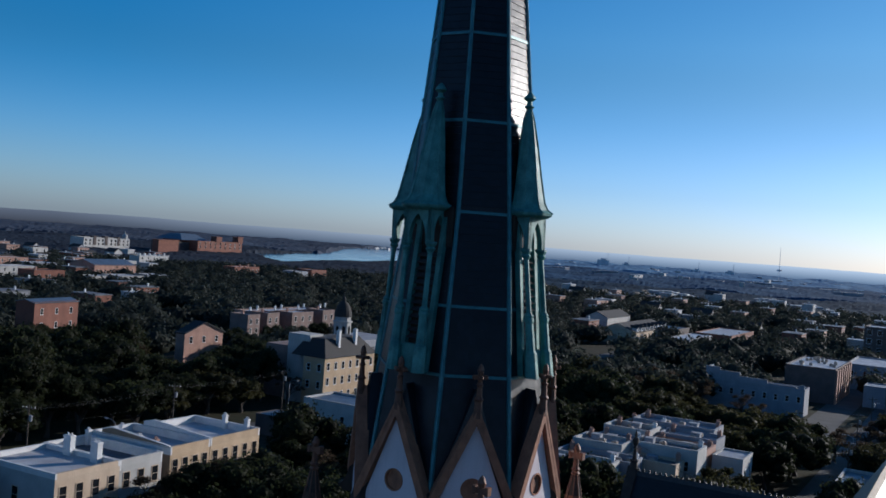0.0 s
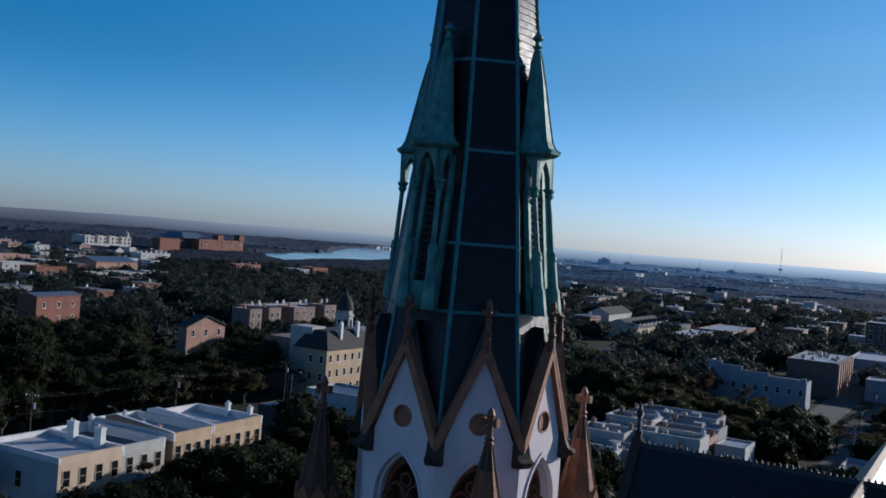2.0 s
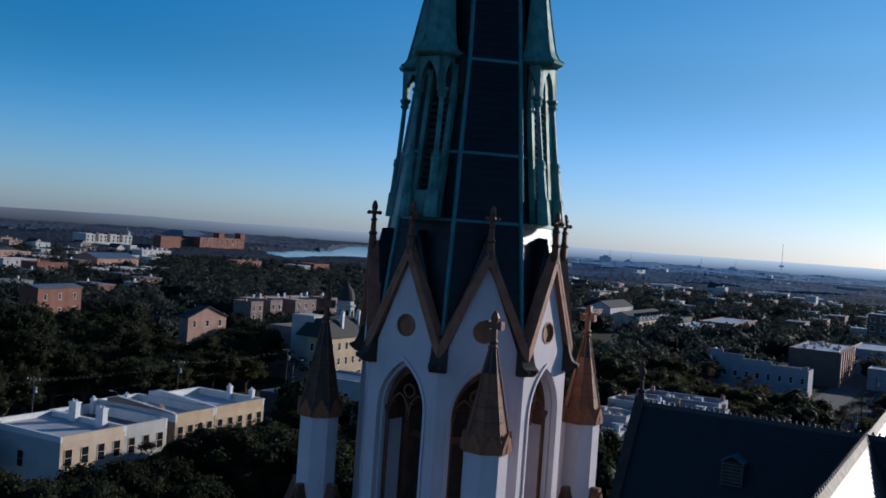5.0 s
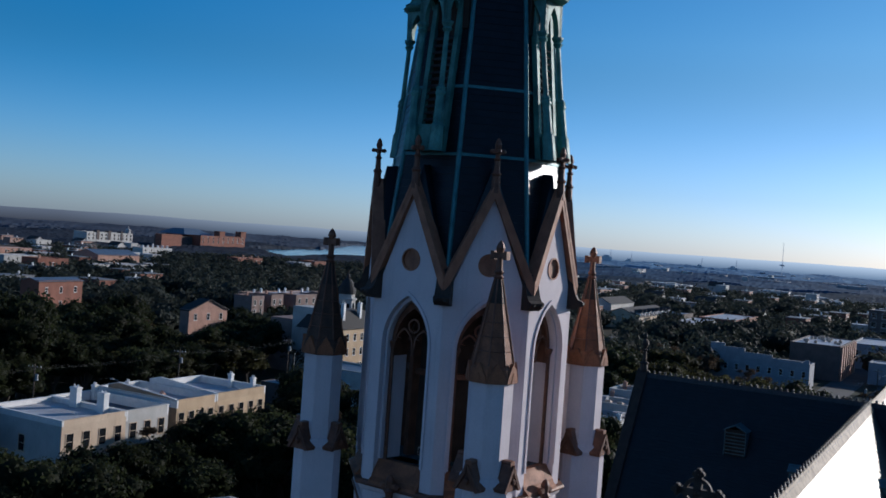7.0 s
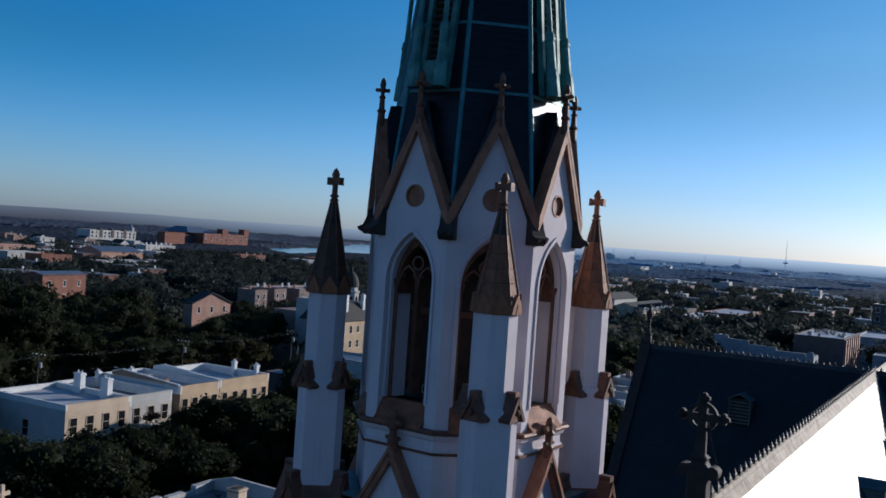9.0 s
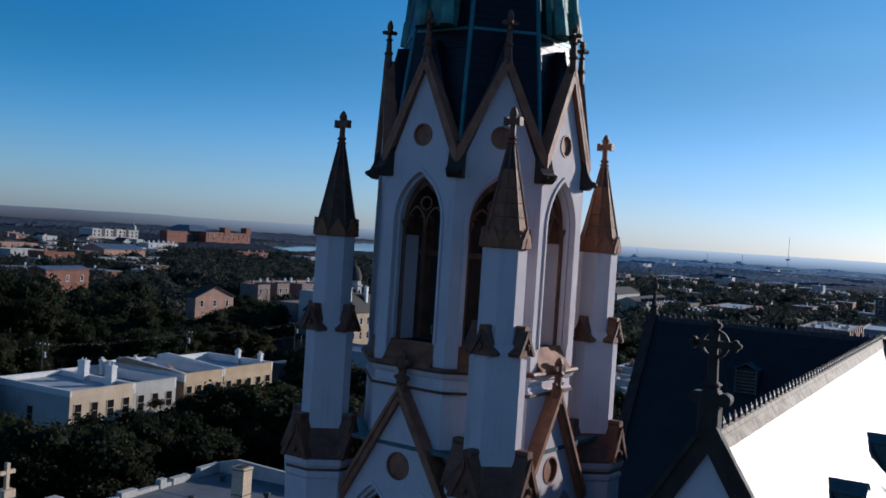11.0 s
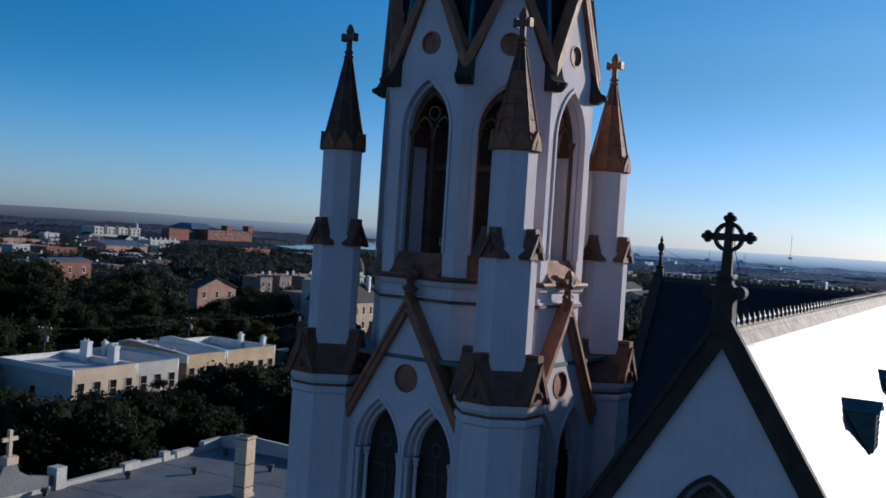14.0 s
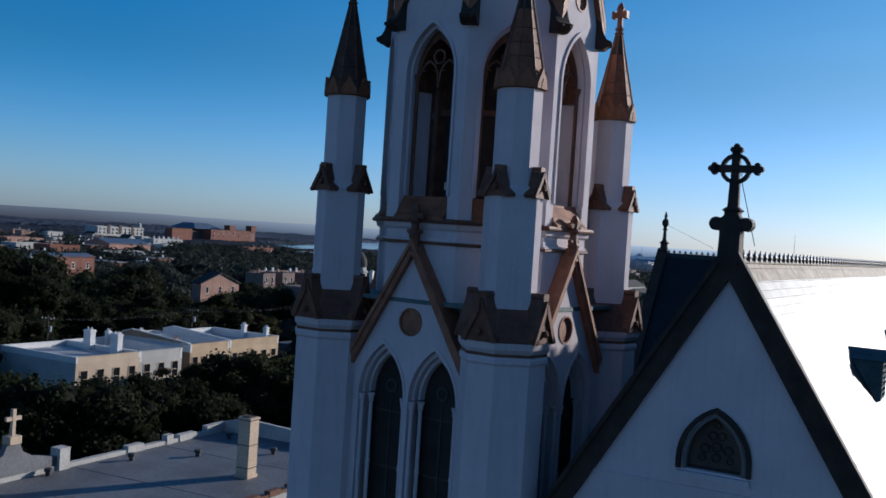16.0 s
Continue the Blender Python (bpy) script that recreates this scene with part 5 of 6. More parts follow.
flat_house("brick_block", "red brick block with a wide dark roof", "building", (-487.5, 293.6), 14, 21, 11.8, W_BRICK, R_DARK, 0.5, east=((3, 7.5),), chimneys=((3, 3, CH_BRICK),))
keep_clear((-478, 288), 52, 28, 2)
for x, y, w, l, h, wall, lab in ((-487, 330, 10, 13.5, 9, W_WHITE, "low white shed with a pale roof"), (-489, 352, 16, 20, 9, W_WHITE, "white workshop with a pale flat roof"), (-508, 388, 14, 18, 8.5, W_GREY, "grey workshop with a pale flat roof"),
                                 (-672, 508, 12, 34, 12.5, W_WHITE, "white terrace with a row of tall chimneys"), (-740, 452, 8, 15, 13, W_WHITE, "white block among the far trees"), (-546, 308, 14, 26, 10, W_WHITE, "long low white building"),
                                 (-585, 350, 14, 24, 10, W_GREY, "grey warehouse with a white roof"), (-620, 345, 12, 30, 11, W_PINK, "pink brick warehouse with a white roof"), (-515, 318, 10, 16, 8.5, W_WHITE, "small white workshop in the trees")):
    flat_house("low_block", lab, "building", (x, y), w, l, h, wall, R_WHITE, 0.3, east=((max(2, l // 6), h - 3.2),), chimneys=[(3, l * (j + 0.5) / 6, CH_WHITE) for j in range(6)] if l == 34 else (), group="low blocks")
    keep_clear((x + 3, y - 2), w + 6, l + 4, 1)

# roofs behind the transept
hut_me = mesh_of("stair_hut", box(box(bmesh.new(), -0.9, -0.8, 0, 0.9, 0.8, 1.3), -1.0, -0.9, 1.3, 1.0, 0.9, 1.42), W_GREY)
unit_me = mesh_of("roof_unit", box(box(bmesh.new(), -0.6, -0.5, 0, 0.6, 0.5, 0.9), -0.4, -0.3, 0.9, 0.4, 0.3, 1.05), RIDGE)
pipe_me = mesh_of("vent_pipe", turned([(0.10, 0), (0.10, 0.8), (0.16, 0.84), (0.16, 1.0)], 8), RIDGE)
rr = random.Random(4)
for cx, cy, w, l, h, wall, roof, lab in (
        (-53.8, 126.4, 15, 11.2, 9.5, W_WHITE, R_BLUE, "row house with a blue-grey sunk roof and a white parapet"),
        (-53.0, 138.4, 15, 6.6, 9.3, W_GREY, R_GREY, "grey row house with a cluttered dark flat roof"),
        (-47.5, 146.0, 10, 6.0, 8.8, W_BUFF, R_GREY, "low buff row house with a grey roof"),
        (-58.4, 145.6, 10, 8.0, 10.6, W_WHITE, R_WHITE, "white row house with a raised rear wall"),
        (-46.0, 152.8, 13, 7.0, 10.8, W_WHITE, R_GREY, "tall white-ended row house with a grey roof"),
        (-60.0, 154.4, 9, 7.4, 9.6, W_GREY, R_WHITE, "grey row house with a pale patched roof"),
        (-47.0, 160.6, 12, 7.2, 9.8, W_PINK, R_GREY, "brick row house with a dark roof and vents"),
        (-60.0, 162.6, 10, 7.6, 11.0, W_WHITE, R_GREY, "white row house with stepped walls and chimneys"),
        (-48.0, 168.6, 12, 7.6, 10.4, W_GREY, R_WHITE, "row house with a broad white roof and chimneys"),
        (-61.5, 171.0, 9, 8.0, 10.2, W_WHITE, R_GREY, "pale row house with a dark sunk roof"),
        (-51.5, 177.0, 18, 8.4, 11.0, W_GREY, R_WHITE, "grey row house with a white roof and tall stacks")):
    me = rr.choice((CH_SMALL, CH_SMALL_BRICK))
    t = flat_house("row_house", lab, "row house", (cx, cy), w, l, h, wall, roof, rr.uniform(0.5, 1.1), south=((3, h - 4.2),), chimneys=((1.0, l - 1.0, me), (w - 1.2, l - 1.0, CH_SMALL_BRICK)), group="roofs behind the transept")
    part("stair_hut", hut_me, W_GREY, t, m=Matrix.Translation((-rr.uniform(2.5, w - 2.5), rr.uniform(2, l - 2.2), h - 0.9)))
    for j in range(2):
        part("roof_unit", unit_me, RIDGE, t, m=Matrix.Translation((-rr.uniform(1.2, w - 1.2), rr.uniform(1.0, l - 1.2), h - 0.9)))
        part("vent_pipe", pipe_me, RIDGE, t, m=Matrix.Translation((-rr.uniform(1, w - 1), rr.uniform(1, l - 1), h - 0.9)))
keep_clear((-43, 124), 29, 62, 0)
flat_house("outbuilding", "small white outbuilding with a flat roof", "building", (-40.5, 163.0), 6, 9, 8.8, W_WHITE, R_WHITE, 0.3, east=((2, 4.5),))
keep_clear((-40, 158), 7, 15, 0)
gb = flat_house("grey_block", "long grey block with a stepped parapet", "building", (-62.2, 288), 31, 9, 8.6, W_GREY, R_GREY, 0.8, south=((9, 4.4),))
for j, (x0, x1, z) in enumerate(((-11.5, -2.5, 9.2), (-20.0, -11.5, 10.2), (-26.5, -20.0, 11.4), (-31.0, -26.5, 12.4))):
    part("parapet_step", box(box(bmesh.new(), x0, -0.05, 8.5, x1, 0.45, z), x0 - 0.1, -0.12, z, x1 + 0.1, 0.55, z + 0.16), W_GREY, gb)
part("corner_pier", box(bmesh.new(), -1.6, -0.06, 8.5, -0.2, 0.5, 10.0), W_GREY, gb)
part("rear_wall", box(bmesh.new(), -31.0, 0.4, 8.5, -30.6, 8.6, 12.2), W_WHITE, gb)
keep_clear((-46, 236), 34, 56, 0)
dk = flat_house("dark_block", "dark block with sunlit orange piers and a white roof", "building", (-63.0, 328.4), 16.6, 42, 12.2, W_DARK, R_WHITE, 0.4)
for k in range(7):
    part("pier", box(bmesh.new(), 0.0, 1 + 6.0 * k, 0, 0.7, 3.6 + 6.0 * k, 11.9), W_PINK, dk, "orange brick pier")
ac = mesh_of("roof_unit", box(box(bmesh.new(), -0.9, -0.7, 0, 0.9, 0.7, 1.2), -0.5, -0.4, 1.2, 0.5, 0.4, 1.45), RIDGE)
rr = random.Random(8)
for k in range(22):
    part("roof_unit", ac, RIDGE, dk, m=Matrix.Translation((rr.uniform(-14, -2), rr.uniform(5, 38), 11.84)) @ Matrix.Diagonal((0.6, 0.6, 0.75, 1.0)))
keep_clear((-62.5, 328), 20, 42, 5)
flat_house("long_block", "low grey block with a white roof and a row of windows", "building", (-44, 386), 28, 40, 10.0, W_GREY, R_WHITE, 0.6, east=((8, 5.5),), south=((6, 5.5),))
keep_clear((-44, 244), 26, 80, 0)
keep_clear((-44, 370), 30, 60, 0)
flat_house("porch_roof", "small flat-topped white building by the street", "building", (-40, 337), 15, 12, 7.4, W_GREY, R_WHITE, 0.3)
keep_clear((-40, 330), 17, 20, 2)
flat_house("brick_block", "flat-roofed orange brick block among the trees", "building", (-147.5, 470), 19, 54, 8.2, W_BRICK, R_WHITE, 0.4, east=((9, 4),))
keep_clear((-140, 460), 28, 66, 1)
flat_house("long_block", "long pale roof among the trees", "building", (-150.6, 420), 10.5, 42, 8.0, W_GREY, R_WHITE, 0.3)
keep_clear((-146, 412), 16, 50, 1)
gable_house("hall", "dark-roofed hall with a white end gable", "hall", (-224, 484), 13, 40, 9, 12.2, W_WHITE, R_DARK, True)
keep_clear((-220, 474), 20, 50, 1)
dorm = gable_house("long_house", "long house with a grey roof and white dormers", "house", (-187, 440), 20, 58, 6.6, 10.4, W_BUFF, R_DARK, True, east=((9, 3),))
for j in range(8):
    d = part("dormer", box(bmesh.new(), -3.2, 3.5 + 7 * j, 6.4, -0.4, 6.3 + 7 * j, 8.7), WHITE, dorm, "white dormer")
    b = bmesh.new()
    for sg in (-1, 1):
        roof_slab(b, [(-4.6, 4.9 + 7 * j, 9.9), (0, 4.9 + 7 * j, 9.9), (0, 4.9 + 7 * j + sg * 1.8, 8.5), (-3.6, 4.9 + 7 * j + sg * 1.8, 8.5)], 0.12)
    part("dormer_roof", b, R_DARK, d)
    part("dormer_pane", plate(bmesh.new(), [(4.2 + 7 * j, 6.8), (5.6 + 7 * j, 6.8), (5.6 + 7 * j, 8.3), (4.2 + 7 * j, 8.3)], -0.4, -0.37, m=Rz(90)), PANE, d)
keep_clear((-180, 430), 30, 74, 0)
flat_house("low_block", "low dark building with a blue metal roof", "building", (-180, 480), 14, 22, 7.6, W_DARK, R_BLUE, 0.2, group="low blocks")
keep_clear((-176, 474), 20, 30, 0)
flat_house("garage", "small garage with a blue-white curved roof", "garage", (-18.6, 168.2), 5.8, 15.5, 7.0, W_WHITE, R_BLUE, 0.6)
keep_clear((-17, 156), 9, 30, 1)
flat_house("tall_block", "grey flats with a white roof", "building", (-66, 500), 24, 26, 19, W_DARK, R_WHITE, 0.6, south=((5, 15), (5, 10.5), (5, 6)), win=WIN_BIG)
keep_clear((-66, 490), 24, 36, 3)


# ---- street furniture ----
STEEL = material("galvanised_steel", (0.40, 0.41, 0.42), (0.30, 0.31, 0.32), 0.45, 0.6, scale=2, fine=20)


def utility_pole(at, h=12.8):
    t = thing("utility_pole", "wooden utility pole with a crossarm and a transformer", "utility pole", at, 24, "utility poles")
    part("pole", tube(bmesh.new(), (0, 0, 0), (0, 0, h), 0.17, 0.11, 8), POLE, t)
    part("crossarm", box(bmesh.new(), -1.3, -0.06, h - 0.7, 1.3, 0.06, h - 0.55), POLE, t)
    for x in (-1.2, -0.5, 0.5, 1.2):
        part("insulator", turned([(0.05, h - 0.55), (0.08, h - 0.48), (0.05, h - 0.3)], 6, x, 0), STEEL, t)
    part("transformer", turned([(0.26, h - 2.9), (0.28, h - 2.8), (0.28, h - 1.9), (0.18, h - 1.8)], 10, 0.45, 0), STEEL, t, "grey can transformer")
    return t


pole_at = [(-138.4, 71.8), (-144.0, 108.8), (-134.6, 40.0), (-148.5, 146.0)]
for x, y in pole_at:
    utility_pole((x, y, 0))
wires = thing("overhead_wires", "thin dark wires slung between utility poles", "wires", (0, 0, 0))
run = sorted(pole_at, key=lambda p: p[1])
for (x0, y0), (x1, y1) in zip(run, run[1:]):
    for off, z in ((-1.2, 12.15), (0.5, 12.15), (1.2, 12.15), (0.0, 9.2)):
        cu = bpy.data.curves.new("wire", 'CURVE')
        cu.dimensions, cu.bevel_depth = '3D', 0.008
        sp = cu.splines.new('POLY')
        sp.points.add(10)
        for k in range(11):
            f = k / 10
            sp.points[k].co = (x0 + (x1 - x0) * f + off, y0 + (y1 - y0) * f, z - 1.3 * 4 * f * (1 - f) * 0.5, 1)
        cu.materials.append(LEAD)
        ob = new("wire", cu)
        ob.parent = wires


def street_lamp(at, turn, h=9.0):
    t = thing("street_lamp", "grey street lamp with a curved arm", "street lamp", at, turn, "street lamps")
    part("post", tube(bmesh.new(), (0, 0, 0), (0, 0, h), 0.11, 0.06, 8), STEEL, t)
    b = tube(bmesh.new(), (0, 0, h), (0.9, 0, h + 0.45), 0.05, n=6)
    tube(b, (0.9, 0, h + 0.45), (2.0, 0, h + 0.55), 0.05, n=6)
    part("arm", b, STEEL, t)
    part("head", box(bmesh.new(), 1.9, -0.16, h + 0.44, 2.6, 0.16, h + 0.62), STEEL, t)


for x, y, a in ((-150.5, 150.5, 10), (-132.8, 86.0, 190), (-30.5, 210, 180), (-36, 275, 180), (-22, 160, 0)):
    street_lamp((x, y, 0), a)
for k, (x, y) in enumerate(((-35.0, 235.0), (-38.5, 268.0), (-29.0, 262.0), (-41.0, 300.0), (-27.0, 190.0))):
    utility_pole((x, y, 0), 11.5 + 0.5 * (k % 2))


# ---- trees ----
LEAF_A = material("live_oak_leaf", (0.030, 0.036, 0.016), (0.018, 0.023, 0.011), 0.6, scale=0.25, fine=2, bump=0, per_object=0.25, per_island=0.35, spec=0.11)
LEAF_B = material("olive_leaf", (0.052, 0.050, 0.020), (0.032, 0.033, 0.015), 0.6, scale=0.25, fine=2, bump=0, per_object=0.25, per_island=0.35, spec=0.11)
LEAF_C = material("brown_winter_leaf", (0.085, 0.062, 0.040), (0.06, 0.045, 0.032), 0.7, scale=0.25, fine=2, bump=0, per_object=0.2, per_island=0.4, spec=0.08)
BARK = material("tree_bark", (0.07, 0.055, 0.045), (0.05, 0.04, 0.033), 0.9, scale=1.5, fine=12)


def let_light_through(m, share):
    """Thin leaves glow a little when the sun is behind them."""
    n, l = m.node_tree.nodes, m.node_tree.links
    b, out = n["Principled BSDF"], n["Material Output"]
    t, mix = n.new("ShaderNodeBsdfTranslucent"), n.new("ShaderNodeMixShader")
    l.new(b.inputs["Base Color"].links[0].from_socket, t.inputs[0])
    mix.inputs[0].default_value = share
    l.new(b.outputs[0], mix.inputs[1])
    l.new(t.outputs[0], mix.inputs[2])
    l.new(mix.outputs[0], out.inputs[0])


for m in (LEAF_A, LEAF_B, LEAF_C):
    let_light_through(m, 0.6)
ico_bm = bmesh.new()
bmesh.ops.create_icosphere(ico_bm, subdivisions=1, radius=1.0)
ICO_V = np.array([v.co[:] for v in ico_bm.verts])
ICO_F = np.array([[v.index for v in f.verts] for f in ico_bm.faces])
ico_bm.free()


def leafy(name, mat, cen, rad, leaves, size, flat, g, core=0.8, ruffle=0.7):
    """Uneven leaf masses round the centres, each a lumpy heart under many small leaf sprays, as one mesh."""
    m = len(cen)
    bumps = 1 + 0.20 * np.sin(ICO_V @ np.array([5, 3, 4.0]))[None, :] * np.sin(g.random((m, 1)) * 6.3) + 0.07 * g.normal(size=(m, len(ICO_V)))
    cv = cen[:, None, :] + ICO_V[None] * bumps[..., None] * (rad * core)[:, None, None] * np.array([1, 1, flat])
    cf = (ICO_F[None] + (np.arange(m) * len(ICO_V))[:, None, None]).reshape(-1, 3)
    cv = cv.reshape(-1, 3)
    which = g.integers(0, m, leaves)
    d = g.normal(size=(leaves, 3))
    d[:, 2] = np.abs(d[:, 2]) * 0.8 + 0.25 * d[:, 2]
    d /= np.linalg.norm(d, axis=1)[:, None]
    p = cen[which] + d * (rad[which] * (0.70 + 0.55 * g.random(leaves) ** 1.5))[:, None] * np.array([1, 1, flat])
    n = d + ruffle * g.normal(size=(leaves, 3))
    n /= np.linalg.norm(n, axis=1)[:, None]
    a = np.cross(n, g.normal(size=(leaves, 3)))
    a /= np.linalg.norm(a, axis=1)[:, None]
    b = np.cross(n, a)
    s = size * (0.55 + 0.8 * g.random(leaves))[:, None]
    v = np.stack([p - a * s, p + b * s * 0.6, p + a * s, p - b * s * 0.6 + n * s * 0.25], 1).reshape(-1, 3)
    me = bpy.data.meshes.new(name)
    faces = cf.tolist() + (np.arange(leaves * 4).reshape(-1, 4) + len(cv)).tolist()
    me.from_pydata(np.concatenate([cv, v]).tolist(), [], faces)
    me.polygons.foreach_set("use_smooth", np.arange(len(faces)) < len(cf))
    me.materials.append(mat)
    return me


def make_tree(seed, mat, label, r, h, base, lobes, leaves, size, core=0.8):
    t = thing("tree", label, "tree", (0, 0, -200))
    g = np.random.default_rng(seed)
    ang = g.random(lobes) * 2 * np.pi
    rad = r * 0.76 * np.sqrt(g.random(lobes))
    lz = base + (h - base) * (0.30 + 0.48 * g.random(lobes)) - (rad / r) ** 2 * (h - base) * 0.28
    lr = r * (0.16 + 0.22 * g.random(lobes))
    cen = np.stack([rad * np.cos(ang), rad * np.sin(ang), lz], 1)
    me = leafy("crown", mat, cen, lr, leaves, size, 0.78, g, core)
    b = bmesh.new()
    loft(b, [octagon(q, z, 0.2 * math.sin(z), 0.15 * math.cos(z)) for q, z in ((0.55, -0.2), (0.38, 0.8), (0.30, base * 0.6), (0.24, base + 0.3))])
    for c in cen[:9]:
        mid = Vector((c[0] * 0.4, c[1] * 0.4, base + 0.5 * (c[2] - base)))
        tube(b, (0.1, 0.1, base * 0.7), mid, 0.17, 0.11, 6)
        tube(b, mid, c, 0.11, 0.04, 5)
    part("trunk", b, BARK, t)
    part("crown", me, mat, t)
    return t


oak, olive, bare = "broad dark live oak with a dense uneven crown", "rounded olive-green tree with dense leaves", "thin winter tree with sparse brown leaves"
KINDS = []
for fine in (1, 0):                 # finer leaves for the trees beside the church
    k, z = (1.9, 0.74) if fine else (1.0, 0.85)
    KINDS += [make_tree(sd, mt, lb, r, h, bs, lo, int(n * k), q * z, cr) for sd, mt, lb, r, h, bs, lo, n, q, cr in (
        (1, LEAF_A, oak, 6.4, 11.2, 2.6, 34, 3900, 0.34, 0.82), (2, LEAF_A, oak, 7.4, 11.8, 2.8, 42, 4600, 0.35, 0.82), (3, LEAF_B, olive, 4.8, 10.2, 2.2, 26, 3000, 0.31, 0.82),
        (4, LEAF_A, oak, 5.6, 12.6, 3.0, 30, 3600, 0.33, 0.82), (5, LEAF_B, olive, 6.0, 10.6, 2.4, 30, 3600, 0.33, 0.82), (6, LEAF_C, bare, 4.6, 10.2, 3.0, 13, 1700, 0.20, 0.25))]


def clear_at(x, y, extra=0.0):
    c, s = math.cos(radians(CITY)), math.sin(radians(CITY))
    for bx, by, w, l, mg in BLOCKS:
        u, v = (x - bx) * c + (y - by) * s, -(x - bx) * s + (y - by) * c
        if -w - mg - extra < u < mg + extra and -mg - extra < v < l + mg + extra:
            return False
    for rx, ry, hw, l in ((-24, 120, 4.5, 520), (-135, 20, 9.0, 420)):
        u, v = (x - rx) * c + (y - ry) * s, -(x - rx) * s + (y - ry) * c
        if abs(u) < hw + 1.5 and 0 < v < l:
            return False
    u, v = (x - 10) * c + (y + 3) * s, -(x - 10) * s + (y + 3) * c
    return not (-24 < u < 40 and -30 < v < 85)


tr = random.Random(17)
y = 2.0
while y < 330:
    step = 9.2 + 0.008 * y
    x = -330.0
    while x < 10:
        px, py = x + tr.uniform(-3.5, 3.5), y + tr.uniform(-3.5, 3.5)
        x += step
        away = math.hypot(px - 20, py + 30)
        if not -62 < math.degrees(math.atan2(px - 20, py + 30)) < -8 or away > 335 or away < 58:
            continue
        kind = tr.choice((0, 0, 1, 1, 2, 3, 3, 4, 5))
        # olive trees replace oaks here, partly as a paler tone for haze
        if px > -105 and py > 110:
            kind = {0: 4, 3: 2}.get(kind, kind)
        s = tr.uniform(0.92, 1.22) * (1.14 if px < -150 and py < 150 else 1.0)
        if not clear_at(px, py, 2.7 * s):
            s *= 0.6
            if not clear_at(px, py, 2.7 * s):
                continue
        copy_thing(KINDS[kind if away < 135 else kind + 6], pose(px, py, 0, 0, 0, tr.uniform(0, 360))).scale = (s, s, s * tr.uniform(0.85, 1.12))
    y += step
# taller trees at the edge of the town
for px, py, s in ((-168, 82, 2.0), (-161, 79, 1.75), (-176, 88, 2.1), (-187, 90, 1.9), (-203, 104, 1.25), (-172, 90, 1.55), (-215, 122, 1.1), (-163, 92, 1.3), (-150, 66, 1.25), (-192, 120, 1.1), (-210, 140, 1.35), (-180, 130, 1.25), (-88, 118, 1.1), (-84, 40, 0.95), (-80, 26, 1.0), (-92.5, 69, 0.92), (-94, 78, 0.95), (-95.5, 87, 0.80), (-97.5, 98.5, 0.95), (-89, 60, 0.66), (-87, 83, 0.9)):
    copy_thing(KINDS[3], pose(px, py, 0, 0, 0, 40 * s)).scale = (s * 0.9, s * 0.9, s)
for px, py, s in ((-75, 268, 0.8), (-68, 261, 0.7), (-44, 218, 1.0), (-38, 226, 0.9), (-47, 232, 0.8), (-33, 240, 1.0), (-30, 212, 0.9), (-26, 226, 1.1), (-52, 240, 0.7), (-94.5, 66, 1.15), (-93, 74, 1.25), (-95, 59, 0.9)):
    copy_thing(KINDS[5], pose(px, py, 0, 0, 0, 70 * s)).scale = (s, s, s)
# oaks in front of the houses across the valley
for px, py, s in ((-207, 188.5, 1.12), (-187, 183, 1.04), (-183, 146, 0.92), (-192, 163, 1.0), (-183, 137, 0.96), (-217.5, 201, 0.95), (-236, 212, 0.98), (-243, 238, 0.92), (-244, 252, 0.85), (-247, 268, 0.9), (-262.5, 153, 0.98), (-261.5, 166, 0.95)):
    copy_thing(KINDS[9], pose(px, py, 0, 0, 0, 300 * s)).scale = (s, s, s)
for k in KINDS:
    for o in (k, *k.children_recursive):
        bpy.data.objects.remove(o)

# small houses of the far town
HOUSE_KINDS = []
for nm, wl_, rf, ww, ll, hh in (("house", W_WHITE, R_WHITE, 9, 12, 8.5), ("house", W_PINK, R_GREY, 10, 14, 9), ("house", W_BRICK, R_GREY, 10, 16, 9), ("house", W_GREY, R_GREY, 12, 18, 7.5)):
    t = thing(nm, {W_WHITE: "small white house with a pale flat roof", W_PINK: "pink brick house with a grey roof", W_BRICK: "red brick house with a grey roof", W_GREY: "low grey block with a grey roof"}[wl_], "house", (0, 0, -300), 0, "far town houses")
    part("wall", box(bmesh.new(), -ww / 2, -ll / 2, 0, ww / 2, ll / 2, hh), wl_, t)
    part("roof", box(bmesh.new(), -ww / 2 - 0.3, -ll / 2 - 0.3, hh, ww / 2 + 0.3, ll / 2 + 0.3, hh + 0.35), rf, t)
    part("chimney", CH_SMALL, WHITE, t, m=Matrix.Translation((0, ll * 0.3, hh)))
    for k in range(3):
        part("window", WIN_BIG[0], WHITE, t, m=Matrix.Translation((ww / 2, -ll / 2 + ll * (k + 0.5) / 3, hh - 4)) @ Rz(90))
    HOUSE_KINDS.append(t)
peak = thing("house", "small white house with a dark pitched roof", "house", (0, 0, -300), 0, "far town houses")
part("wall", box(bmesh.new(), -5, -7, 0, 5, 7, 7), W_WHITE, peak)
bm = bmesh.new()
for s in (-1, 1):
    roof_slab(bm, [(0, -7.4, 10.5), (s * 5.5, -7.4, 6.7), (s * 5.5, 7.4, 6.7), (0, 7.4, 10.5)], 0.25)
part("roof", bm, R_DARK, peak)
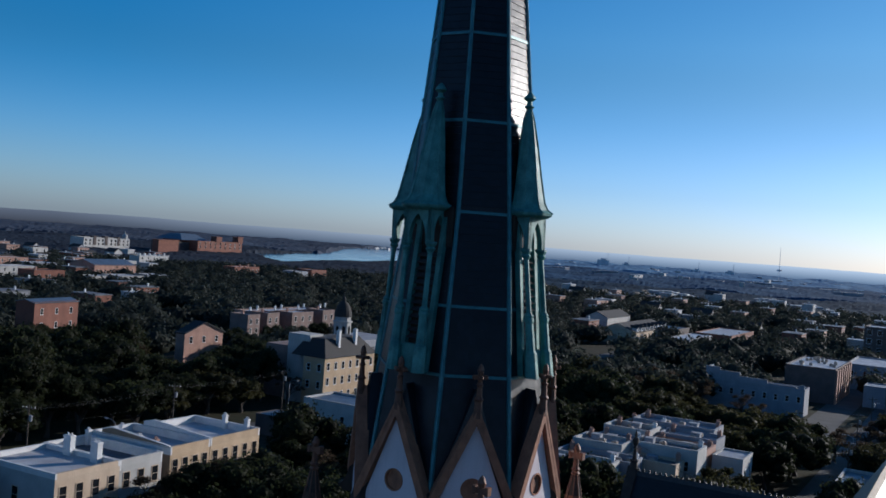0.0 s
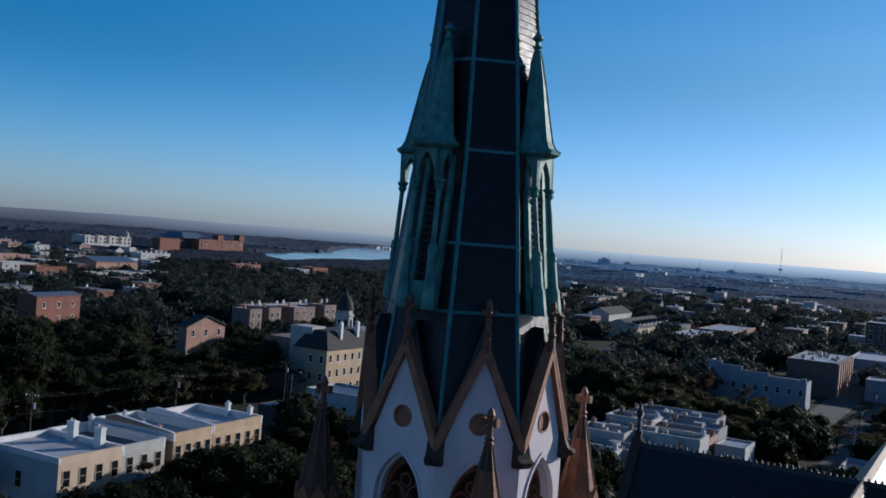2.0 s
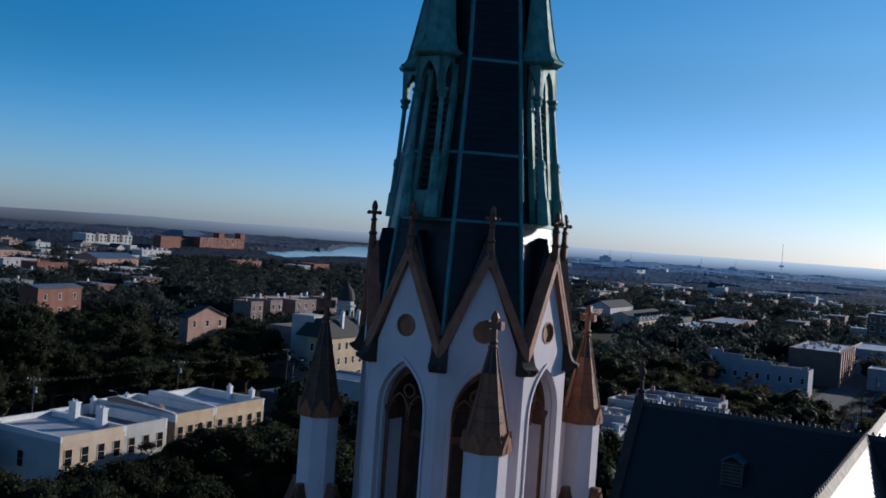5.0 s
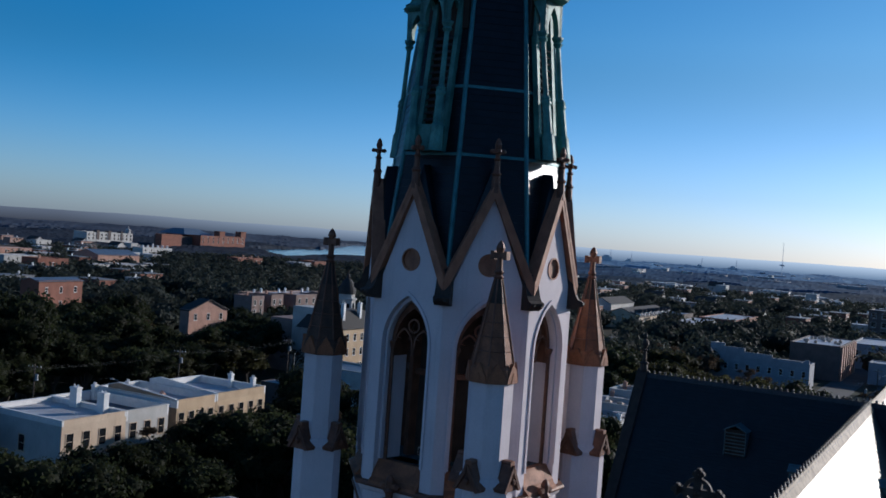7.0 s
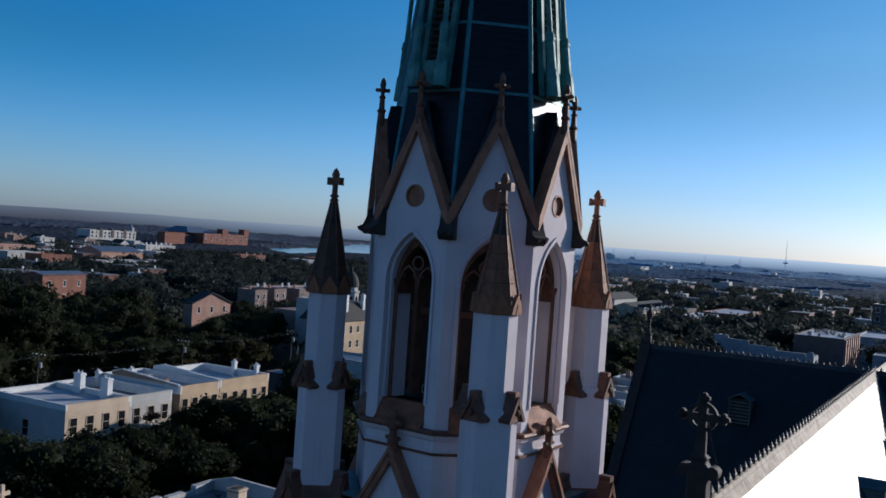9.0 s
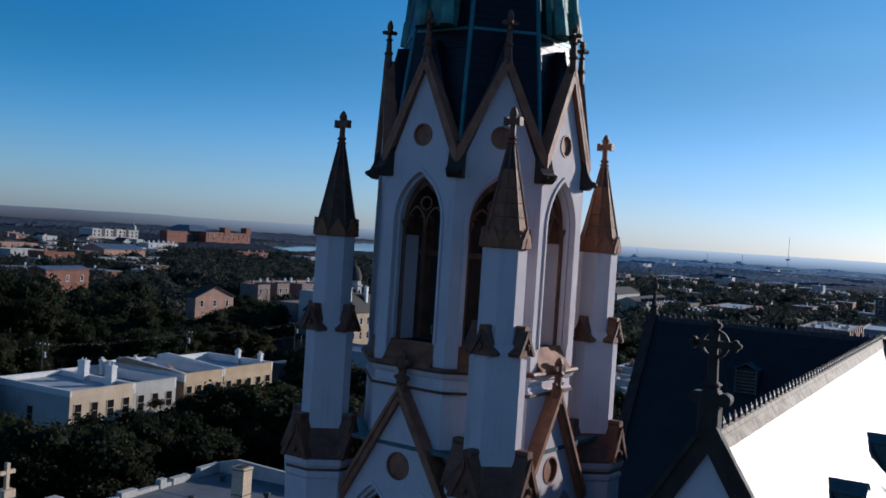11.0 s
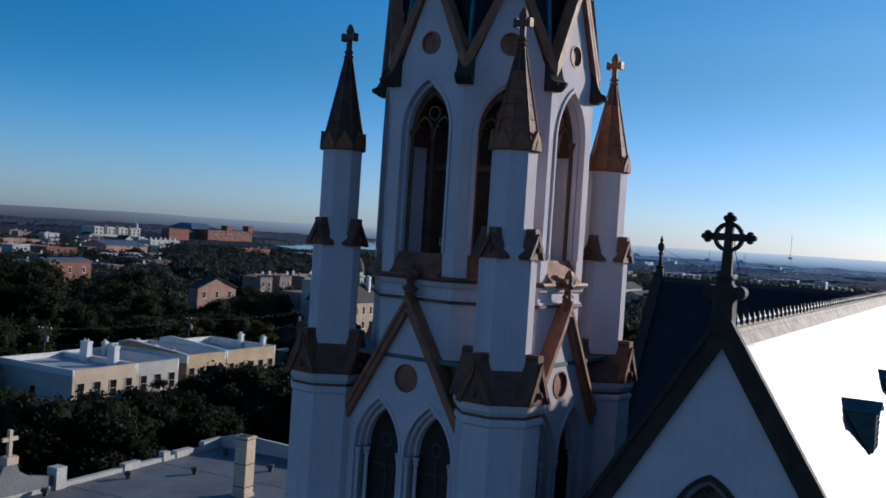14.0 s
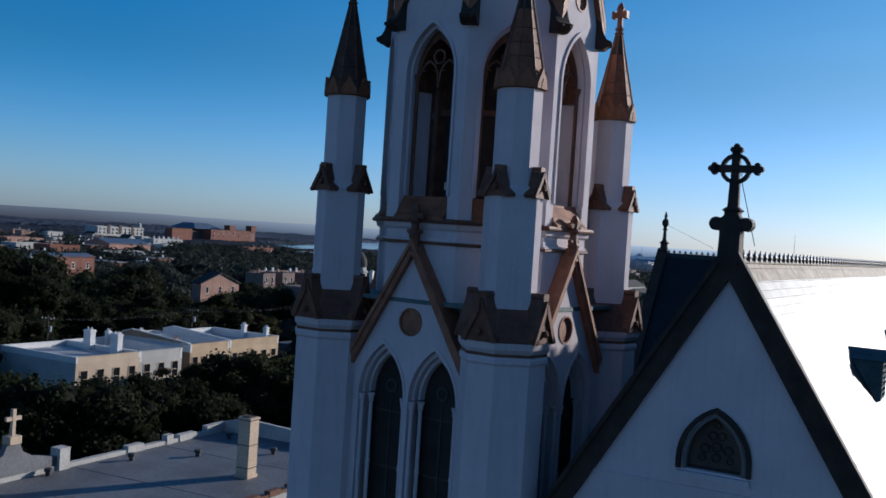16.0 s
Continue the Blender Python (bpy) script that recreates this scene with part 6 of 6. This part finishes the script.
for d in (6.7, -7.0):
    part("gable", plate(bmesh.new(), [(-5, 7), (5, 7), (0, 10.2)], d, d + 0.3), W_WHITE, peak)
HOUSE_KINDS.append(peak)
hr = random.Random(29)
placed = []
tries = 0
while len(placed) < 125 and tries < 6000:
    tries += 1
    d, a = 480 + 650 * hr.random() ** 0.8, -63 + 54 * hr.random() ** 1.4
    x, y = 20 + d * math.sin(radians(a)), -30 + d * math.cos(radians(a))
    if not clear_at(x, y, 7) or any(math.hypot(x - u, y - v) < 24 for u, v in placed) or (a > -51 and a < -34) or (d > 960 and a > -36):
        continue
    placed.append((x, y))
    near_town = d < 930
    if near_town:
        keep_clear((x + 9, y - 12), 16, 20, 0)
    copy_thing(hr.choice(HOUSE_KINDS), pose(x, y, hr.uniform(-0.5, 1.5), 0, 0, CITY + hr.choice((0, 90))))
for k in range(8):
    d, a = hr.uniform(900, 1015), hr.uniform(-31, -10)
    copy_thing(HOUSE_KINDS[hr.choice((0, 0, 4))], pose(20 + d * math.sin(radians(a)), -30 + d * math.cos(radians(a)), hr.uniform(1, 5), 0, 0, CITY + hr.choice((0, 90))))
for k in HOUSE_KINDS:
    for o in (k, *k.children_recursive):
        bpy.data.objects.remove(o)

# canopy beyond, too many crowns to count
WOOD_A = material("far_oak_canopy", (0.040, 0.048, 0.038), (0.028, 0.034, 0.028), 0.7, scale=0.03, fine=0.5, bump=0, per_island=0.25, spec=0.15)
let_light_through(WOOD_A, 0.4)
# haze is mixed into the base colours of the two farther woods
WOOD_B = material("hazed_winter_woods", (0.030, 0.037, 0.052), (0.022, 0.027, 0.038), 0.9, scale=0.012, fine=0.12, bump=0, spec=0.05)
WOOD_C = material("hazed_marsh_woods", (0.066, 0.080, 0.110), (0.050, 0.060, 0.083), 0.9, scale=0.004, fine=0.05, bump=0, spec=0.05)
q = np.random.default_rng(1)
d = np.sqrt(q.random(2300) * (930 ** 2 - 320 ** 2) + 320 ** 2)
a = -65 + 58 * q.random(2300)
x, y = 20 + d * np.sin(np.radians(a)), -30 + d * np.cos(np.radians(a))
ok = np.array([clear_at(u, w, 2.5) for u, w in zip(x, y)])
x, y = x[ok], y[ok]
size = 5.2 + 3.0 * q.random(len(x))
cen = np.stack([x, y, size * 0.62 + 1.5 * q.random(len(x))], 1)
tagged(new("tree_canopy", leafy("tree_canopy", WOOD_A, cen, size, 170 * len(x), 0.95, 0.75, q, 0.84, 0.4)), "dark tree canopy between the farther houses", "woods", kind="stuff")


def rolling_woods(name, label, mat, near, far, low, high, step_a, step_d, seed, a0=-65.0, a1=-7.0):
    """Far canopy as one uneven sheet of tree tops."""
    naz, nd = int((a1 - a0) / step_a), int((far - near) / step_d)
    q = np.random.default_rng(seed)
    az, dd = np.meshgrid(np.radians(a0 + (a1 - a0) * np.arange(naz) / (naz - 1)), near + (far - near) * np.arange(nd) / (nd - 1))
    az, dd = az + (q.random(az.shape) - 0.5) * np.radians(step_a) * 0.7, dd + (q.random(az.shape) - 0.5) * step_d * 0.7
    x, y = 20 + dd * np.sin(az), -30 + dd * np.cos(az)
    broad = np.array([noise.noise((u * 0.011, w * 0.011, seed)) for u, w in zip(x.ravel(), y.ravel())]).reshape(x.shape)
    z = low + (high - low) * (0.25 + 0.22 * q.random(x.shape) + 0.9 * broad)
    deg = np.degrees(az)
    bank = [np.interp(deg, *np.array(b).T) for b in (NEAR_BANK, FAR_BANK)]
    z[(deg > -46.2) & (deg < -36) & (dd > bank[0] * 0.93) & (dd < bank[1])] = -3
    z[0] = z[-1] = -3
    me = bpy.data.meshes.new(name)
    i = (np.arange(nd - 1)[:, None] * naz + np.arange(naz - 1)[None]).ravel()
    me.from_pydata(np.stack([x, y, z], 2).reshape(-1, 3).tolist(), [], np.stack([i, i + 1, i + naz + 1, i + naz], 1).tolist())
    me.materials.append(mat)
    tagged(new(name, me), label, "woods", kind="stuff")


# aerial haze painted as base colour: each band bluer and paler with distance
HAZED_A = material("near_hazed_woods", (0.018, 0.041, 0.070), (0.012, 0.030, 0.053), 0.9, scale=0.012, fine=0.12, bump=0, spec=0.05)
HAZED_B = material("middle_hazed_woods", (0.038, 0.085, 0.155), (0.027, 0.062, 0.115), 0.9, scale=0.006, fine=0.08, bump=0, spec=0.05)
HAZED_C = material("far_hazed_woods", (0.15, 0.27, 0.41), (0.11, 0.20, 0.31), 0.9, scale=0.004, fine=0.05, bump=0, spec=0.05)
rolling_woods("woods", "winter woods beyond the town, greyed with painted haze", WOOD_B, 880, 1800, 2.5, 8.5, 0.16, 9, 3, -65, -33)
rolling_woods("woods", "woods and marsh paled with painted haze towards the horizon", WOOD_C, 1800, 2950, 3, 10, 0.16, 16, 4, -65, -33)
rolling_woods("woods", "woods beyond the town tinted blue-grey for haze", HAZED_A, 880, 1300, 2.5, 8.5, 0.16, 9, 5, -33.5, -6)
rolling_woods("woods", "woods farther off tinted a hazier blue", HAZED_B, 1280, 1950, 3, 10, 0.16, 12, 6, -33.5, -6)
rolling_woods("woods", "woods towards the bright horizon tinted pale blue for haze", HAZED_C, 1930, 2950, 3, 11, 0.16, 16, 7, -33.5, -6)

# bright roofs of the farther town, towards the sun
roof_kinds = []
for ww, ll, hh, wall in ((12, 9, 6.5, W_GREY), (30, 14, 6.0, W_GREY), (9, 12, 7.5, W_WHITE)):
    t = thing("far_building", "pale low building far off in the hazy town", "building", (0, 0, -300), 0, "far town buildings")
    part("wall", box(bmesh.new(), -ww / 2, -ll / 2, 0, ww / 2, ll / 2, hh), wall, t)
    part("roof", box(bmesh.new(), -ww / 2 - 0.4, -ll / 2 - 0.4, hh, ww / 2 + 0.4, ll / 2 + 0.4, hh + 0.4), WHITE, t)
    roof_kinds.append(t)
for k in range(64):
    band_k = hr.choice((0, 0, 1, 1, 1, 2, 2))
    d = (hr.uniform(960, 1060), hr.uniform(1500, 1950), hr.uniform(1950, 2600))[band_k]
    a = hr.uniform(-33, -9.5) if band_k else hr.choice((-22.0, -21.5, -16.5, -14.0)) + hr.uniform(-1.2, 1.2)
    copy_thing(hr.choice(roof_kinds), pose(20 + d * math.sin(radians(a)), -30 + d * math.cos(radians(a)), hr.uniform(0, 3), 0, 0, hr.uniform(-8, 40)))
for k in roof_kinds:
    for o in (k, *k.children_recursive):
        bpy.data.objects.remove(o)

# far industry and masts on the horizon
# concrete colour lightened in place of haze over the backlit blocks
FARGREY = material("far_hazed_concrete", (0.55, 0.57, 0.60), (0.46, 0.48, 0.52), 0.8, scale=0.02, fine=0.2, bump=0)
def polar(a, d):
    return 20 + d * math.sin(radians(a)), -30 + d * math.cos(radians(a))
for a, d, w, h in ((-25.9, 2700, 30, 22), (-24.6, 2600, 16, 17), (-20.7, 2500, 14, 16), (-18.9, 2600, 22, 17)):
    t = thing("far_plant", "industrial block on the horizon, paled for haze", "industrial plant", (*polar(a, d), 0), hr.uniform(0, 40), "far plants")
    part("block", box(box(bmesh.new(), -w / 2, -8, 0, w / 2, 8, h - 4), -w / 5, -6, h - 4, w / 4, 6, h), FARGREY, t)
    part("flue", tube(bmesh.new(), (w * 0.4, 0, 0), (w * 0.4, 0, h + 16), 0.7, 0.5, 8), FARGREY, t)
mast = thing("radio_mast", "tall thin radio mast on the horizon", "mast", (*polar(-16.3, 2180), 0))
part("shaft", tube(bmesh.new(), (0, 0, 0), (0, 0, 78), 0.7, 0.3, 6), FARGREY, mast)
part("platform", turned([(1.5, 28), (5, 29), (5, 31), (1.5, 32)]), FARGREY, mast)
for k in range(26):
    x, y = polar(-40.2 + 2.1 * hr.random(), 2640 + 180 * hr.random())
    t = thing("moored_boat", "small white boat at a far marina", "boat", (x, y, 0.5), hr.uniform(0, 180), "marina boats")
    part("hull", loft(bmesh.new(), [[Vector(v) for v in ((-7, -1.4, 0), (6, -1.6, 0), (9, 0, 0), (6, 1.6, 0), (-7, 1.4, 0))], [Vector(v) for v in ((-8, -2, 2.2), (7, -2.2, 2.2), (11, 0, 2.8), (7, 2.2, 2.2), (-8, 2, 2.2))]]), WHITE, t)
    part("cabin", box(bmesh.new(), -4, -1.4, 2.2, 3, 1.4, 5.0), WHITE, t)

# low land along the horizon, haze painted as glow: paler sunward and upwards
HAZE = bpy.data.materials.new("distant_haze_glow")
HAZE.use_nodes = True
hn, hl = HAZE.node_tree.nodes, HAZE.node_tree.links
hb = hn["Principled BSDF"]
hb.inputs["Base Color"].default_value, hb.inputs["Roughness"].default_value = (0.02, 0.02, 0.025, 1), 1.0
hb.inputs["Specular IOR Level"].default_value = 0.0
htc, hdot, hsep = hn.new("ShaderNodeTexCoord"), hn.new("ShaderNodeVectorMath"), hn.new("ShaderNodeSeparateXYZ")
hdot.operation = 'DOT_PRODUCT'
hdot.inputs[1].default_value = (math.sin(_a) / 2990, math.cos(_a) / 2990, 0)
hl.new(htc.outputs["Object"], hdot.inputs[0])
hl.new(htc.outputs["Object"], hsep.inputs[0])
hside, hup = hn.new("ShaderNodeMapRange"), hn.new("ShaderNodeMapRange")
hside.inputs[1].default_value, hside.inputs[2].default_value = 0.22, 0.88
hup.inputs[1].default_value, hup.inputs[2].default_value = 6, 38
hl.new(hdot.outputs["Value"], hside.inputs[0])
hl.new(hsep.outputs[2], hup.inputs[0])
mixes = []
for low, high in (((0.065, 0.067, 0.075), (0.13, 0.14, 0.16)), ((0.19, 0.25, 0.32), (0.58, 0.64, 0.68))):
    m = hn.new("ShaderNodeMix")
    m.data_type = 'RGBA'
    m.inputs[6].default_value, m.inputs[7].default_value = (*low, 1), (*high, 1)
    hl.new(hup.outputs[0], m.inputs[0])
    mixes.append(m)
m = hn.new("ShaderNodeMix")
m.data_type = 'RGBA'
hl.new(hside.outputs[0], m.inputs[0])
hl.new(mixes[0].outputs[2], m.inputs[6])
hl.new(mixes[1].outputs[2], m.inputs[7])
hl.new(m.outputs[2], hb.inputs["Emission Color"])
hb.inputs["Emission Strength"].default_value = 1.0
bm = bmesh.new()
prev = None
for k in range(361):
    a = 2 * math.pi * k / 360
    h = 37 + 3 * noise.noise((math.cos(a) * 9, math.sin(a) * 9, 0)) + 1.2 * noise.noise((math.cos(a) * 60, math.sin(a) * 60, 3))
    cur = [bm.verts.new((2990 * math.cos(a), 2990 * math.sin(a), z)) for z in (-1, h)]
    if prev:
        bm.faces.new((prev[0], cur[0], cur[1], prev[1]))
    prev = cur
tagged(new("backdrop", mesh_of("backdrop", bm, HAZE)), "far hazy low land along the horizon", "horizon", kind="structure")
